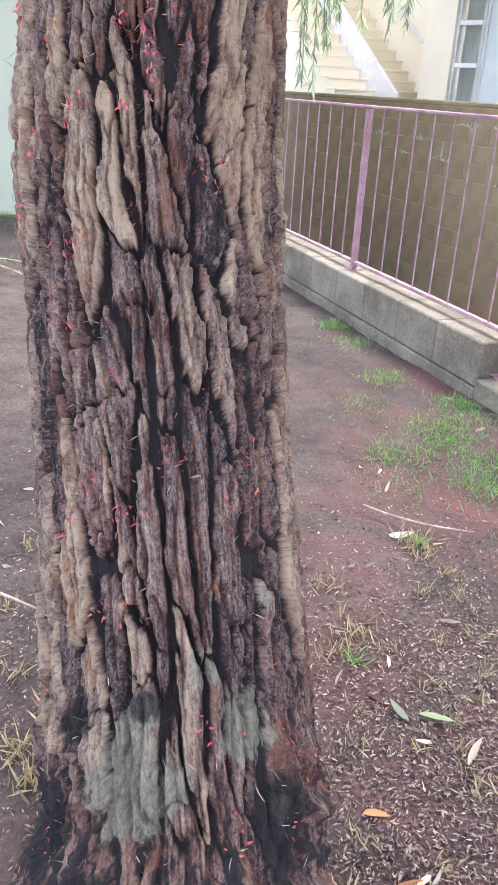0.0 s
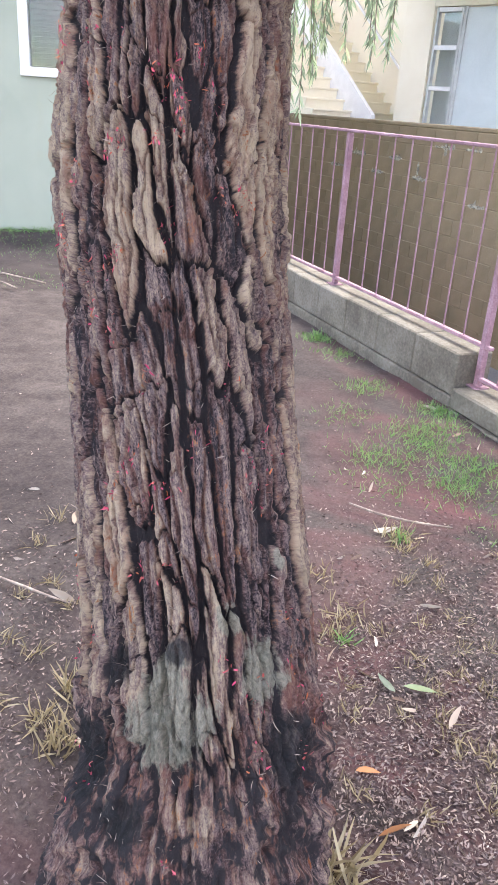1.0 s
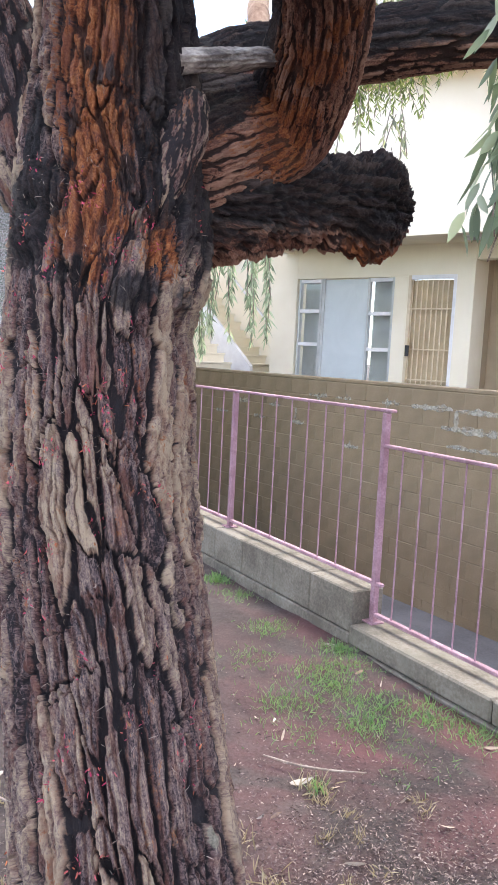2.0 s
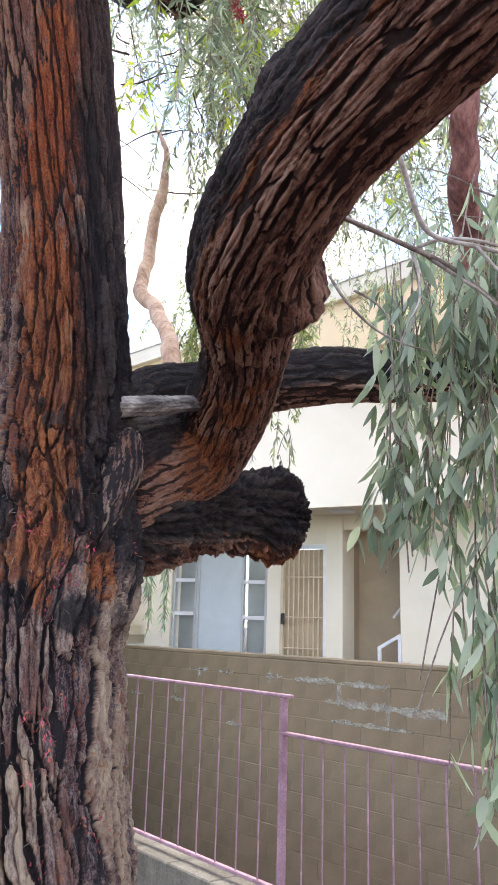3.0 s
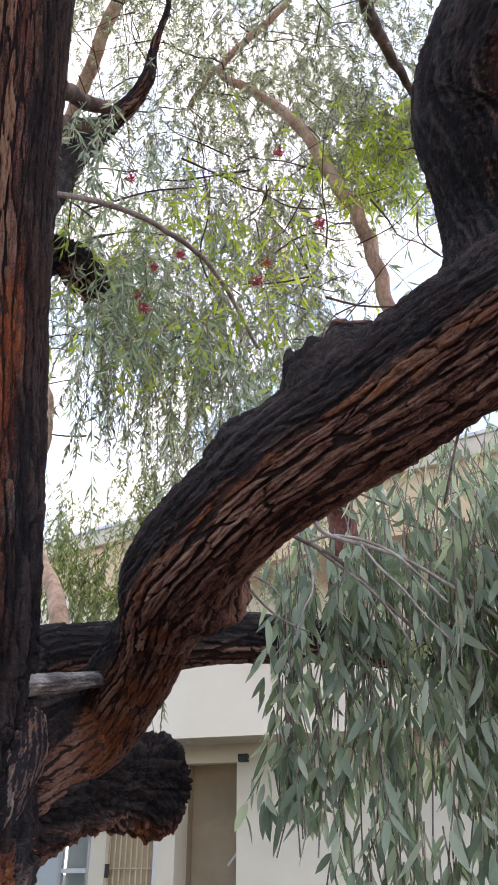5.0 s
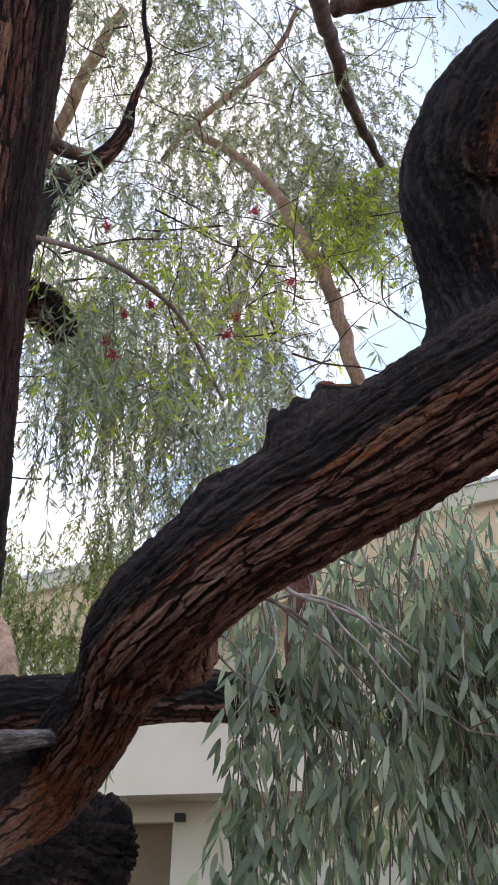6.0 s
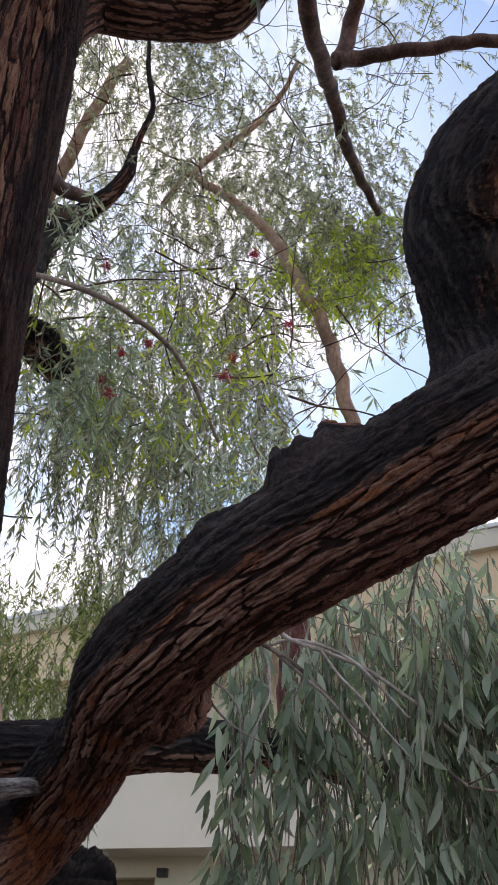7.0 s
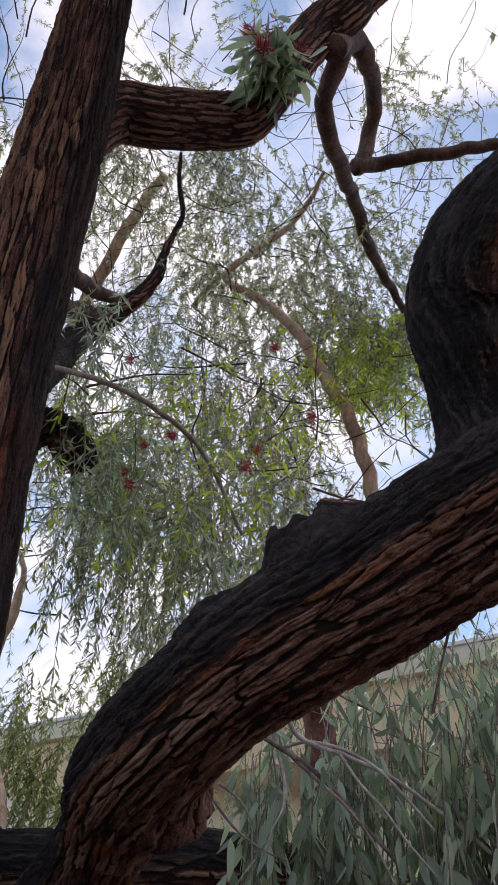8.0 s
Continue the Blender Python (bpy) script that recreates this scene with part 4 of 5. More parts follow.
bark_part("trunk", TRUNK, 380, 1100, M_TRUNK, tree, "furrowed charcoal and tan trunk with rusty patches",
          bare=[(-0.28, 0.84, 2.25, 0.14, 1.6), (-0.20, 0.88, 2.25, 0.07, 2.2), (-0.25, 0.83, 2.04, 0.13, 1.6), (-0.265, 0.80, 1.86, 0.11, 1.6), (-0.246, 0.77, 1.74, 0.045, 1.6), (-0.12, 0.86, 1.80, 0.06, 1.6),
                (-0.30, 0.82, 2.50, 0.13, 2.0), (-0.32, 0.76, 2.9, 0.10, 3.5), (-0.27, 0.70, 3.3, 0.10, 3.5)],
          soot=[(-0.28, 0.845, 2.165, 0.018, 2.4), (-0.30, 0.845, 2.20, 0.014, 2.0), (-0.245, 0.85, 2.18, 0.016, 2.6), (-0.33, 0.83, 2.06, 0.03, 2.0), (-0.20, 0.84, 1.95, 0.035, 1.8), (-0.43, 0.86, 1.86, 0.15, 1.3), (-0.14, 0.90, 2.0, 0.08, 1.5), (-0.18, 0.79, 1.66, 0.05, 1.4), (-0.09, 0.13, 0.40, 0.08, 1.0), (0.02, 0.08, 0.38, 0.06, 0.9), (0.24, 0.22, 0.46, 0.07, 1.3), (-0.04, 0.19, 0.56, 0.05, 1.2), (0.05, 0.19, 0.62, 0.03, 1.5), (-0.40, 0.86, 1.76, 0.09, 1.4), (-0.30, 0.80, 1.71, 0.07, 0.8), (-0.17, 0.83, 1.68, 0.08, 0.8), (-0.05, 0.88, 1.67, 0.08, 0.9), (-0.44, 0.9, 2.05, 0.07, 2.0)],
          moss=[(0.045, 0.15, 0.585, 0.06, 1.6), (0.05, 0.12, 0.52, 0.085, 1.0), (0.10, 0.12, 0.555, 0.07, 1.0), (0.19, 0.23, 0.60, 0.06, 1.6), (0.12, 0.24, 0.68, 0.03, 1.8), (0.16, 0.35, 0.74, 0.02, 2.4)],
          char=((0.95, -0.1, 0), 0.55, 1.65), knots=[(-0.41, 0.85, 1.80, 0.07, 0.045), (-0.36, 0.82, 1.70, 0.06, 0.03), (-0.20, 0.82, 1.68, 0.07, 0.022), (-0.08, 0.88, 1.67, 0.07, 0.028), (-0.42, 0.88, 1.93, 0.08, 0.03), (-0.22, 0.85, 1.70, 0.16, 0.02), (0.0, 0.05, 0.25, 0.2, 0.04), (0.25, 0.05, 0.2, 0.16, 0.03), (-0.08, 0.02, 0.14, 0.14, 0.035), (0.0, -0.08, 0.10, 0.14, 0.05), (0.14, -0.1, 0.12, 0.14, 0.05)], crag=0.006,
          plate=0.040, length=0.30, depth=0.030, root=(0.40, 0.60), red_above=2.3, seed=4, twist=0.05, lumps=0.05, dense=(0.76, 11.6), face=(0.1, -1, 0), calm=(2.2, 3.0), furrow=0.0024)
LIMB = [(-0.2, 1.1, 2.02, 0.17), (-0.06, 1.3, 2.14, 0.165), (0.08, 1.38, 2.22, 0.148), (0.175, 1.18, 2.34, 0.13), (0.218, 0.92, 2.412, 0.119), (0.222, 0.54, 2.440, 0.136), (0.284, 0.28, 2.482, 0.130), (0.382, 0.09, 2.534, 0.128), (0.508, -0.08, 2.588, 0.133), (0.628, -0.23, 2.642, 0.135), (0.748, -0.4, 2.692, 0.129), (0.92, -0.62, 2.74, 0.13), (1.3, -1.0, 2.85, 0.11), (2.0, -1.6, 3.2, 0.08)]
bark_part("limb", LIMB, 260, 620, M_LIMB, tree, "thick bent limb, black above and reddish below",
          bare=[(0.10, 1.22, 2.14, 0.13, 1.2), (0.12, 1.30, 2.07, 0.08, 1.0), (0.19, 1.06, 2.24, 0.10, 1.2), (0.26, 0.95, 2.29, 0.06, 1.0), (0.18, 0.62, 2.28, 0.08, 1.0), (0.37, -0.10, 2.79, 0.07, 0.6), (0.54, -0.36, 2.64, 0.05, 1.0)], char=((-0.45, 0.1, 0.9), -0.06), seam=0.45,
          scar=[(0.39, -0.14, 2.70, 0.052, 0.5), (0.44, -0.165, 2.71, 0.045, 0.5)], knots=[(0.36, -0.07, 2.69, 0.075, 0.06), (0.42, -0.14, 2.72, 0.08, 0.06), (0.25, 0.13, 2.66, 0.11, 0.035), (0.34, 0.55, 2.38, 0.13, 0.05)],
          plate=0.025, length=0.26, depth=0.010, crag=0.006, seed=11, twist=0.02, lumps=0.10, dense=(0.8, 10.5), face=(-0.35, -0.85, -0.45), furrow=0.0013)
KNOB = [(0.70, -0.22, 2.70, 0.12), (0.742, -0.23, 2.88, 0.105), (0.74, -0.25, 2.98, 0.110), (0.73, -0.30, 3.08, 0.142), (0.715, -0.36, 3.18, 0.166), (0.72, -0.48, 3.25, 0.162), (0.80, -0.62, 3.30, 0.14), (1.0, -0.78, 3.4, 0.12), (1.3, -1.0, 3.7, 0.10), (1.7, -1.2, 4.4, 0.08)]
bark_part("branch", KNOB, 150, 260, M_LIMB, tree, "swollen dark branch rising from the limb", plate=0.017, length=0.22, depth=0.009, crag=0.004, furrow=0.0012, seed=21, twist=0.35, lumps=0.08, seam=0.4, char=((-0.3, 0.2, 0.9), -0.5))
STUB = [(-0.30, 1.12, 1.98, 0.10), (-0.15, 1.25, 1.98, 0.17), (-0.02, 1.48, 2.03, 0.16), (0.10, 1.66, 2.06, 0.142), (0.22, 1.79, 2.08, 0.14), (0.32, 1.87, 2.085, 0.145), (0.40, 1.92, 2.08, 0.12), (0.43, 1.94, 2.08, 0.06)]
bark_part("stub", STUB, 150, 190, M_LIMB, tree, "blackened sawn-off branch stub with ragged orange underside",
          bare=[(0.28, 1.80, 1.94, 0.10, 0.8), (0.02, 1.42, 2.12, 0.12, 1.0), (0.38, 1.86, 1.98, 0.08, 0.8)], knots=[(0.34, 1.82, 1.98, 0.12, 0.06), (0.2, 1.72, 1.96, 0.06, 0.045), (0.27, 1.74, 1.95, 0.05, 0.04), (0.36, 1.84, 2.2, 0.10, 0.03)], plate=0.030, length=0.20, depth=0.020, crag=0.032, seed=31, lumps=0.3, char=((0, -0.2, 1), -0.6))
BACK = [(-0.35, 1.30, 2.25, 0.12), (-0.22, 1.58, 2.42, 0.105), (-0.09, 1.69, 2.51, 0.104), (0.21, 1.79, 2.57, 0.112), (0.56, 1.89, 2.66, 0.115), (0.86, 2.01, 2.70, 0.105), (1.2, 2.1, 2.72, 0.09), (1.7, 2.2, 2.7, 0.07), (2.4, 2.3, 2.75, 0.05)]
bark_part("branch", BACK, 120, 300, M_LIMB, tree, "dark horizontal branch behind the limb", plate=0.028, length=0.2, depth=0.014, seed=41, lumps=0.10, char=((0, 0, 1), -0.5))
LEFT = [(-0.38, 1.12, 1.82, 0.15), (-0.52, 1.10, 1.98, 0.115), (-0.61, 1.14, 2.19, 0.11), (-0.70, 1.18, 2.41, 0.108), (-0.87, 1.20, 2.70, 0.10), (-1.2, 1.3, 3.4, 0.09)]
bark_part("branch", LEFT, 110, 180, M_TRUNK, tree, "grey furrowed side branch", plate=0.045, length=0.2, depth=0.02, seed=51, lumps=0.12)
UPPER = [(-0.42, 0.33, 4.75, 0.14), (-0.289, 0.30, 4.97, 0.125), (-0.107, 0.29, 5.03, 0.125), (0.105, 0.28, 5.12, 0.125), (0.248, 0.25, 5.18, 0.12), (0.328, 0.18, 5.26, 0.10), (0.405, 0.10, 5.50, 0.105), (0.511, 0.0, 5.75, 0.115), (0.621, -0.10, 5.87, 0.12), (0.709, -0.20, 6.05, 0.12), (1.2, -0.6, 6.6, 0.1)]
bark_part("branch", UPPER, 110, 220, M_LIMB, tree, "heavy upper branch with torn bark", plate=0.03, length=0.25, depth=0.012, seed=61, lumps=0.10, char=((0, 0.2, 1), 0.3))
LBACK = [(-0.42, 0.75, 3.75, 0.12), (-0.40, 1.1, 4.1, 0.11), (-0.36, 1.40, 4.58, 0.095), (-0.331, 1.7, 5.10, 0.085), (-0.26, 1.9, 5.50, 0.075), (-0.16, 1.97, 5.80, 0.07), (-0.043, 1.9, 5.92, 0.058), (0.047, 1.8, 6.08, 0.045), (0.065, 1.75, 6.27, 0.030), (0.092, 1.68, 6.39, 0.022), (0.127, 1.62, 6.60, 0.02), (0.057, 1.58, 6.95, 0.017), (0.021, 1.55, 7.33, 0.012)]
bark_part("branch", LBACK, 70, 200, M_LIMB, tree, "crooked dark branch behind the stem", plate=0.03, length=0.14, depth=0.012, seed=71, lumps=0.2, char=((0, 0, 1), -0.4))
STUBL = [(-0.44, 1.75, 4.35, 0.10), (-0.36, 1.72, 4.45, 0.10), (-0.27, 1.76, 4.50, 0.095), (-0.17, 1.85, 4.47, 0.10), (-0.10, 1.93, 4.42, 0.07)]
bark_part("stub", STUBL, 60, 80, M_LIMB, tree, "sawn branch end with dry twigs", plate=0.032, length=0.2, depth=0.02, crag=0.03, seed=73, lumps=0.25, char=((0, 0, 1), -0.7))
for k, (pts, m, lab) in enumerate((
    ([(0.60, 0.0, 5.62, 0.06), (0.67, 0.04, 5.86, 0.062), (0.74, 0.05, 6.03, 0.058), (0.863, 0.15, 6.09, 0.05), (1.018, 0.40, 6.285, 0.045), (1.054, 0.60, 6.257, 0.045), (1.016, 0.71, 6.057, 0.05)], M_BRANCH, "looping brown branch"),
    ([(0.68, 0.02, 5.86, 0.055), (0.655, 0.15, 5.78, 0.05), (0.65, 0.24, 5.73, 0.047), (0.67, 0.32, 5.715, 0.046), (0.73, 0.42, 5.728, 0.046), (0.916, 0.69, 5.958, 0.046), (1.102, 0.95, 6.201, 0.044), (1.286, 1.2, 6.302, 0.042), (1.482, 1.45, 6.435, 0.038), (1.71, 1.7, 6.58, 0.032), (1.95, 1.95, 6.7, 0.026)], M_BRANCH, "looping brown branch"),
    ([(1.0, 0.71, 6.05, 0.05), (1.114, 0.68, 6.12, 0.044), (1.254, 0.6, 6.1, 0.04), (1.416, 0.5, 6.072, 0.038), (1.734, 0.35, 6.083, 0.035), (2.4, 0.1, 6.15, 0.03)], M_BRANCH, "slender brown branch"),
    ([(1.66, 2.0, 4.25, 0.045), (1.614, 2.03, 4.639, 0.045), (1.563, 2.06, 5.094, 0.046), (1.52, 2.12, 5.513, 0.048), (1.433, 2.2, 5.837, 0.048), (1.324, 2.26, 6.217, 0.046), (1.161, 2.32, 6.641, 0.042), (0.953, 2.4, 6.93, 0.038), (0.721, 2.43, 7.119, 0.033), (0.566, 2.5, 7.293, 0.028), (0.418, 2.7, 7.08, 0.022)], M_TANBRANCH, "smooth tan branch"),
    ([(0.566, 2.5, 7.293, 0.026), (0.842, 2.42, 7.709, 0.03), (1.052, 2.3, 7.929, 0.028), (1.24, 2.1, 8.235, 0.024), (1.326, 1.9, 8.488, 0.018)], M_TANBRANCH, "smooth tan branch"),
    ([(-0.492, 1.2, 5.195, 0.045), (-0.396, 1.4, 5.312, 0.045), (-0.304, 1.7, 5.62, 0.045), (-0.174, 1.9, 5.838, 0.04)], M_BRANCH, "dark side branch"),
    ([(-0.458, 1.3, 4.898, 0.05), (-0.399, 1.6, 5.275, 0.05), (-0.31, 1.8, 5.527, 0.05), (-0.218, 1.9, 5.665, 0.04)], M_BRANCH, "dark side branch"),
    ([(-0.40, 1.0, 4.15, 0.012), (-0.35, 1.07, 4.21, 0.012), (-0.09, 1.23, 4.36, 0.013), (0.16, 1.41, 4.46, 0.013), (0.47, 1.65, 4.47, 0.012), (0.79, 2.01, 4.28, 0.009)], M_TWIG, "thin drooping branch"),
    ([(-0.8, 4.2, 7.2, 0.07), (-0.52, 3.62, 8.20, 0.065), (-0.32, 3.22, 8.85, 0.062), (-0.10, 2.87, 9.41, 0.05)], M_TANBRANCH, "smooth tan branch"),
    ([(-0.03, 1.70, 2.52, 0.04), (-0.071, 1.75, 2.626, 0.038), (-0.12, 1.95, 2.827, 0.036), (-0.205, 2.2, 3.055, 0.036), (-0.318, 2.4, 3.251, 0.036), (-0.331, 2.6, 3.537, 0.034), (-0.321, 2.75, 3.824, 0.033), (-0.32, 2.9, 4.095, 0.030), (-0.324, 3.1, 4.418, 0.02), (-0.377, 3.25, 4.662, 0.016), (-0.453, 3.4, 4.871, 0.012)], M_TANBRANCH, "pale bent branch"),
    ([(1.25, 2.2, 2.85, 0.07), (1.18, 1.95, 3.05, 0.07), (1.12, 1.80, 3.25, 0.065), (1.05, 1.65, 3.45, 0.06), (1.05, 1.5, 3.8, 0.05)], M_REDBRANCH, "reddish branch among the leaves"),
    ([(0.40, 0.70, 2.70, 0.0065), (0.48, 0.79, 2.72, 0.0072), (0.66, 0.92, 2.72, 0.0078), (0.82, 0.96, 2.66, 0.0072), (0.99, 1.01, 2.54, 0.0059), (1.18, 1.04, 2.39, 0.007), (1.4, 1.05, 2.2, 0.004)], M_TWIG, "bare brown twig"),
    ([(0.60, 0.74, 2.93, 0.0078), (0.63, 0.79, 2.86, 0.0078), (0.71, 0.89, 2.75, 0.0078), (0.87, 0.92, 2.72, 0.0072), (1.03, 0.93, 2.68, 0.0059), (1.24, 0.94, 2.57, 0.007), (1.5, 0.95, 2.4, 0.004)], M_PALETWIG, "pale bare twig"),
    ([(0.695, 0.930, 2.721, 0.0060), (0.763, 0.920, 2.742, 0.0056), (0.863, 0.900, 2.729, 0.0052), (0.958, 0.880, 2.681, 0.0048), (1.031, 0.860, 2.603, 0.0044), (1.101, 0.840, 2.518, 0.0040)], M_PALETWIG, "pale bare twig"),
    ([(0.853, 0.900, 2.711, 0.0050), (0.902, 0.880, 2.631, 0.0045), (0.959, 0.860, 2.563, 0.0040), (1.013, 0.840, 2.479, 0.0035), (1.080, 0.820, 2.399, 0.0030)], M_PALETWIG, "pale bare twig"),
    ([(0.450, 0.980, 2.648, 0.0050), (0.505, 1.000, 2.576, 0.0043), (0.578, 1.020, 2.513, 0.0035), (0.656, 1.020, 2.468, 0.0027), (0.734, 1.020, 2.446, 0.0020)], M_TWIG, "bare brown twig"),
    ([(0.523, 1.000, 2.614, 0.0040), (0.588, 1.020, 2.588, 0.0035), (0.626, 1.020, 2.534, 0.0030), (0.634, 1.020, 2.434, 0.0025), (0.643, 1.020, 2.310, 0.0020)], M_TWIG, "bare brown twig"),
    ([(0.679, 0.950, 2.720, 0.0050), (0.698, 0.950, 2.650, 0.0043), (0.698, 0.950, 2.567, 0.0035), (0.667, 0.950, 2.501, 0.0027), (0.639, 0.950, 2.420, 0.0020)], M_PALETWIG, "pale bare twig"),
    ([(0.726, 0.950, 2.704, 0.0060), (0.797, 0.930, 2.637, 0.0053), (0.862, 0.900, 2.574, 0.0045), (0.927, 0.880, 2.489, 0.0037), (0.979, 0.860, 2.381, 0.0030)], M_TWIG, "bare brown twig"),
)):
    twig_part("branch" if k < 11 else "twig", pts, m, tree, lab, nu=14 if k < 11 else 8, nv=70, seed=80 + k)
SPUR = [(-0.22, 0.98, 2.23, 0.045), (-0.11, 1.02, 2.255, 0.034), (-0.02, 1.07, 2.275, 0.030), (0.06, 1.11, 2.295, 0.026), (0.13, 1.15, 2.312, 0.018), (0.165, 1.17, 2.32, 0.006)]
V, F, A = stem(SPUR, 60, 160, plate=0.012, length=0.30, depth=0.007, seed=15, lumps=0.2, furrow=0.001)
FLAP = [(-0.10, 1.06, 2.19, 0.012), (-0.105, 1.02, 2.15, 0.045), (-0.11, 0.985, 2.07, 0.058), (-0.128, 0.945, 1.98, 0.054), (-0.138, 0.915, 1.91, 0.035), (-0.14, 0.90, 1.88, 0.012)]
bark_part("bark_flap", FLAP, 80, 170, M_TRUNK, tree, "loose flap of weathered grey bark", plate=0.012, length=0.22, depth=0.006, crag=0.004, furrow=0.001, seed=19, twist=0.2, lumps=0.2)
place("spur", mesh_np("spur", V, F, M_GREYWOOD), tree, "broken grey dead branch spur")

# near hanging leaves on the right
lrng = np.random.default_rng(21)


def curtain():
    tops, lens = [], []
    bunches = [(lrng.uniform(0, 1), lrng.normal(0, 0.09), lrng.uniform(2.05, 2.86)) for k in range(46)] + [(lrng.uniform(0.0, 0.3), lrng.normal(0, 0.07), lrng.uniform(2.1, 2.8)) for k in range(12)]
    for k in range(290):
        f, dy, dz = bunches[int(lrng.integers(58))]
        f = min(1.1, max(0.0, f + lrng.normal(0, 0.055)))
        x = 0.66 + 1.0 * f + lrng.normal(0, 0.02)
        y = 1.24 - 0.40 * f + dy + lrng.normal(0, 0.04)
        z = dz + lrng.normal(0, 0.08) + 0.32 * f
        low = 1.95 - 0.32 * min(1, max(0, f - 0.12) / 0.35) + lrng.normal(0, 0.11)
        tops.append((x, y, z))
        lens.append(max(0.12, min(z - low, lrng.uniform(0.3, 0.9))))
    for k in range(75):          # the upper sprays, close under the limb
        f = lrng.uniform(0.1, 1.15)
        tops.append((0.68 + 1.0 * f + lrng.normal(0, 0.06), 1.30 - 0.35 * f + lrng.normal(0, 0.15), lrng.uniform(2.75, 3.05) + 0.25 * f))
        lens.append(lrng.uniform(0.25, 0.6))
    for k in range(60):          # long sprays that reach lower
        f = lrng.uniform(0, 1) ** 1.4
        tops.append((0.82 + 0.62 * f + lrng.normal(0, 0.04), 1.0 - 0.18 * f + lrng.normal(0, 0.06), 1.85 + lrng.normal(0, 0.10)))
        lens.append(lrng.uniform(0.3, 0.55))
    return strands(tops, lens, 19, 0.104, 0.026, lrng, drift=0.16, splay=0.42)


A, D, L, W, T = curtain()
keep = (A[:, 0] > 0.60 + 0.05 * (A[:, 2] - 2.2)) & ((A[:, 2] > 1.95) | (A[:, 0] > 0.76))
A, D, L, W = A[keep], D[keep], L[keep], W[keep]
T = [t for t in T if min(t[:, 0]) > 0.64]
order = np.argsort(A[:, 1])                    # those nearest the path first
near, rest = order[:260], order[260:]
shapes = []
for k in range(8):
    v, f = leaf_cloud(np.zeros((1, 3)), np.array([[0, 0, -1.0]]), np.array([0.104]), np.array([0.026]), lrng)
    shapes.append(mesh_np("leaf", v, f, M_LEAF))
spray = thing("hanging_foliage", "long grey-green eucalyptus leaves hanging in a thick spray", "foliage", at=(0, 0, 0))
for k in near:
    q = Vector((0, 0, -1)).rotation_difference(Vector(D[k]))
    m = Matrix.LocRotScale(Vector(A[k]), q @ Euler((0, 0, lrng.uniform(0, 6.28))).to_quaternion(), Vector((W[k] / 0.026, W[k] / 0.026, L[k] / 0.104)))
    place("leaf", shapes[int(lrng.integers(8))], spray, m=m)
V, F = leaf_cloud(A[rest], D[rest], L[rest], W[rest], lrng)
tagged(place("leaves", mesh_np("leaves", V, F, M_LEAF), spray), kind="stuff")
V, F = thread_mesh(T, 0.0028)
tagged(place("stalk", mesh_np("stalk", V, F, M_TWIG), spray), kind="stuff")

# canopy overhead: many drooping sprays of small leaves, thinner where the sky shows through
crng = np.random.default_rng(5)


def canopy(count, lo, hi, leaf, wid, per_metre, thr, name, material, length=(0.35, 1.0), scale=0.9, shift=0.0, open_left=True, droop=(0.4, 0.85)):
    P = crng.uniform(lo, hi, (count * 7, 3))
    keep = fbm(P * np.array([scale, scale, scale * 0.6]) + shift, 3) > thr
    if open_left:        # the crown is thin low on its left side
        keep &= (P[:, 2] - 2.0 > 0.72 * (P[:, 1] + 1.1)) | (P[:, 0] > 0.45) | (crng.uniform(size=len(P)) < 0.12)
    ln = crng.uniform(*length, len(P))
    # on the side of the limb the crown ends higher, and open sky shows below it
    beside = P[:, 0] + 0.09 > 0.40 * (P[:, 1] + 1.22)
    keep &= ~beside | (P[:, 2] - ln * 0.8 - 1.82 > 1.13 * (P[:, 1] + 1.22)) | (P[:, 2] < 4.0) | (crng.uniform(size=len(P)) < 0.03)
    P, ln = P[keep][:count], ln[keep][:count]
    A, D, L, W, T = strands(P, ln, per_metre, leaf, wid, crng, *droop)
    V, F = small_leaves(A, D, L, W, crng)
    tagged(place(name, mesh_np(name, V, F, material), tree), kind="stuff")
    V, F = thread_mesh(T, 0.0025)
    tagged(place("stalk", mesh_np("stalk", V, F, M_TWIG), tree), kind="stuff")


canopy(430, (-0.3, 2.0, 4.0), (1.9, 3.8, 6.8), 0.062, 0.010, 85, 0.54, "crown", M_CANOPY, (0.2, 0.7), scale=1.7)
canopy(190, (-0.4, 1.5, 4.0), (1.9, 3.2, 5.6), 0.10, 0.014, 50, 0.55, "crown", M_LEAF, (0.25, 0.8), scale=1.6, shift=1.5)
canopy(16, (-0.6, 1.1, 4.3), (0.2, 1.75, 5.2), 0.07, 0.013, 60, 0.5, "crown", M_LEAF, (0.2, 0.5), scale=1.6, shift=21.0, open_left=False)
canopy(1150, (-2.2, 2.6, 4.4), (3.4, 6.5, 9.4), 0.060, 0.0105, 115, 0.535, "crown", M_CANOPY, (0.2, 0.75), scale=1.3, shift=4.0)
canopy(1450, (-1.8, 1.0, 6.6), (2.6, 4.4, 10.0), 0.054, 0.0100, 115, 0.535, "crown", M_CANOPY, (0.2, 0.7), scale=1.3, shift=9.0)
canopy(260, (0.3, 0.6, 6.2), (2.0, 2.6, 8.4), 0.055, 0.012, 85, 0.54, "crown", M_CANOPY, (0.3, 0.7), shift=12.0)
canopy(120, (1.35, 1.7, 5.5), (2.15, 2.6, 6.7), 0.075, 0.017, 60, 0.42, "crown", M_BACKLIT, (0.2, 0.5), shift=2.0)
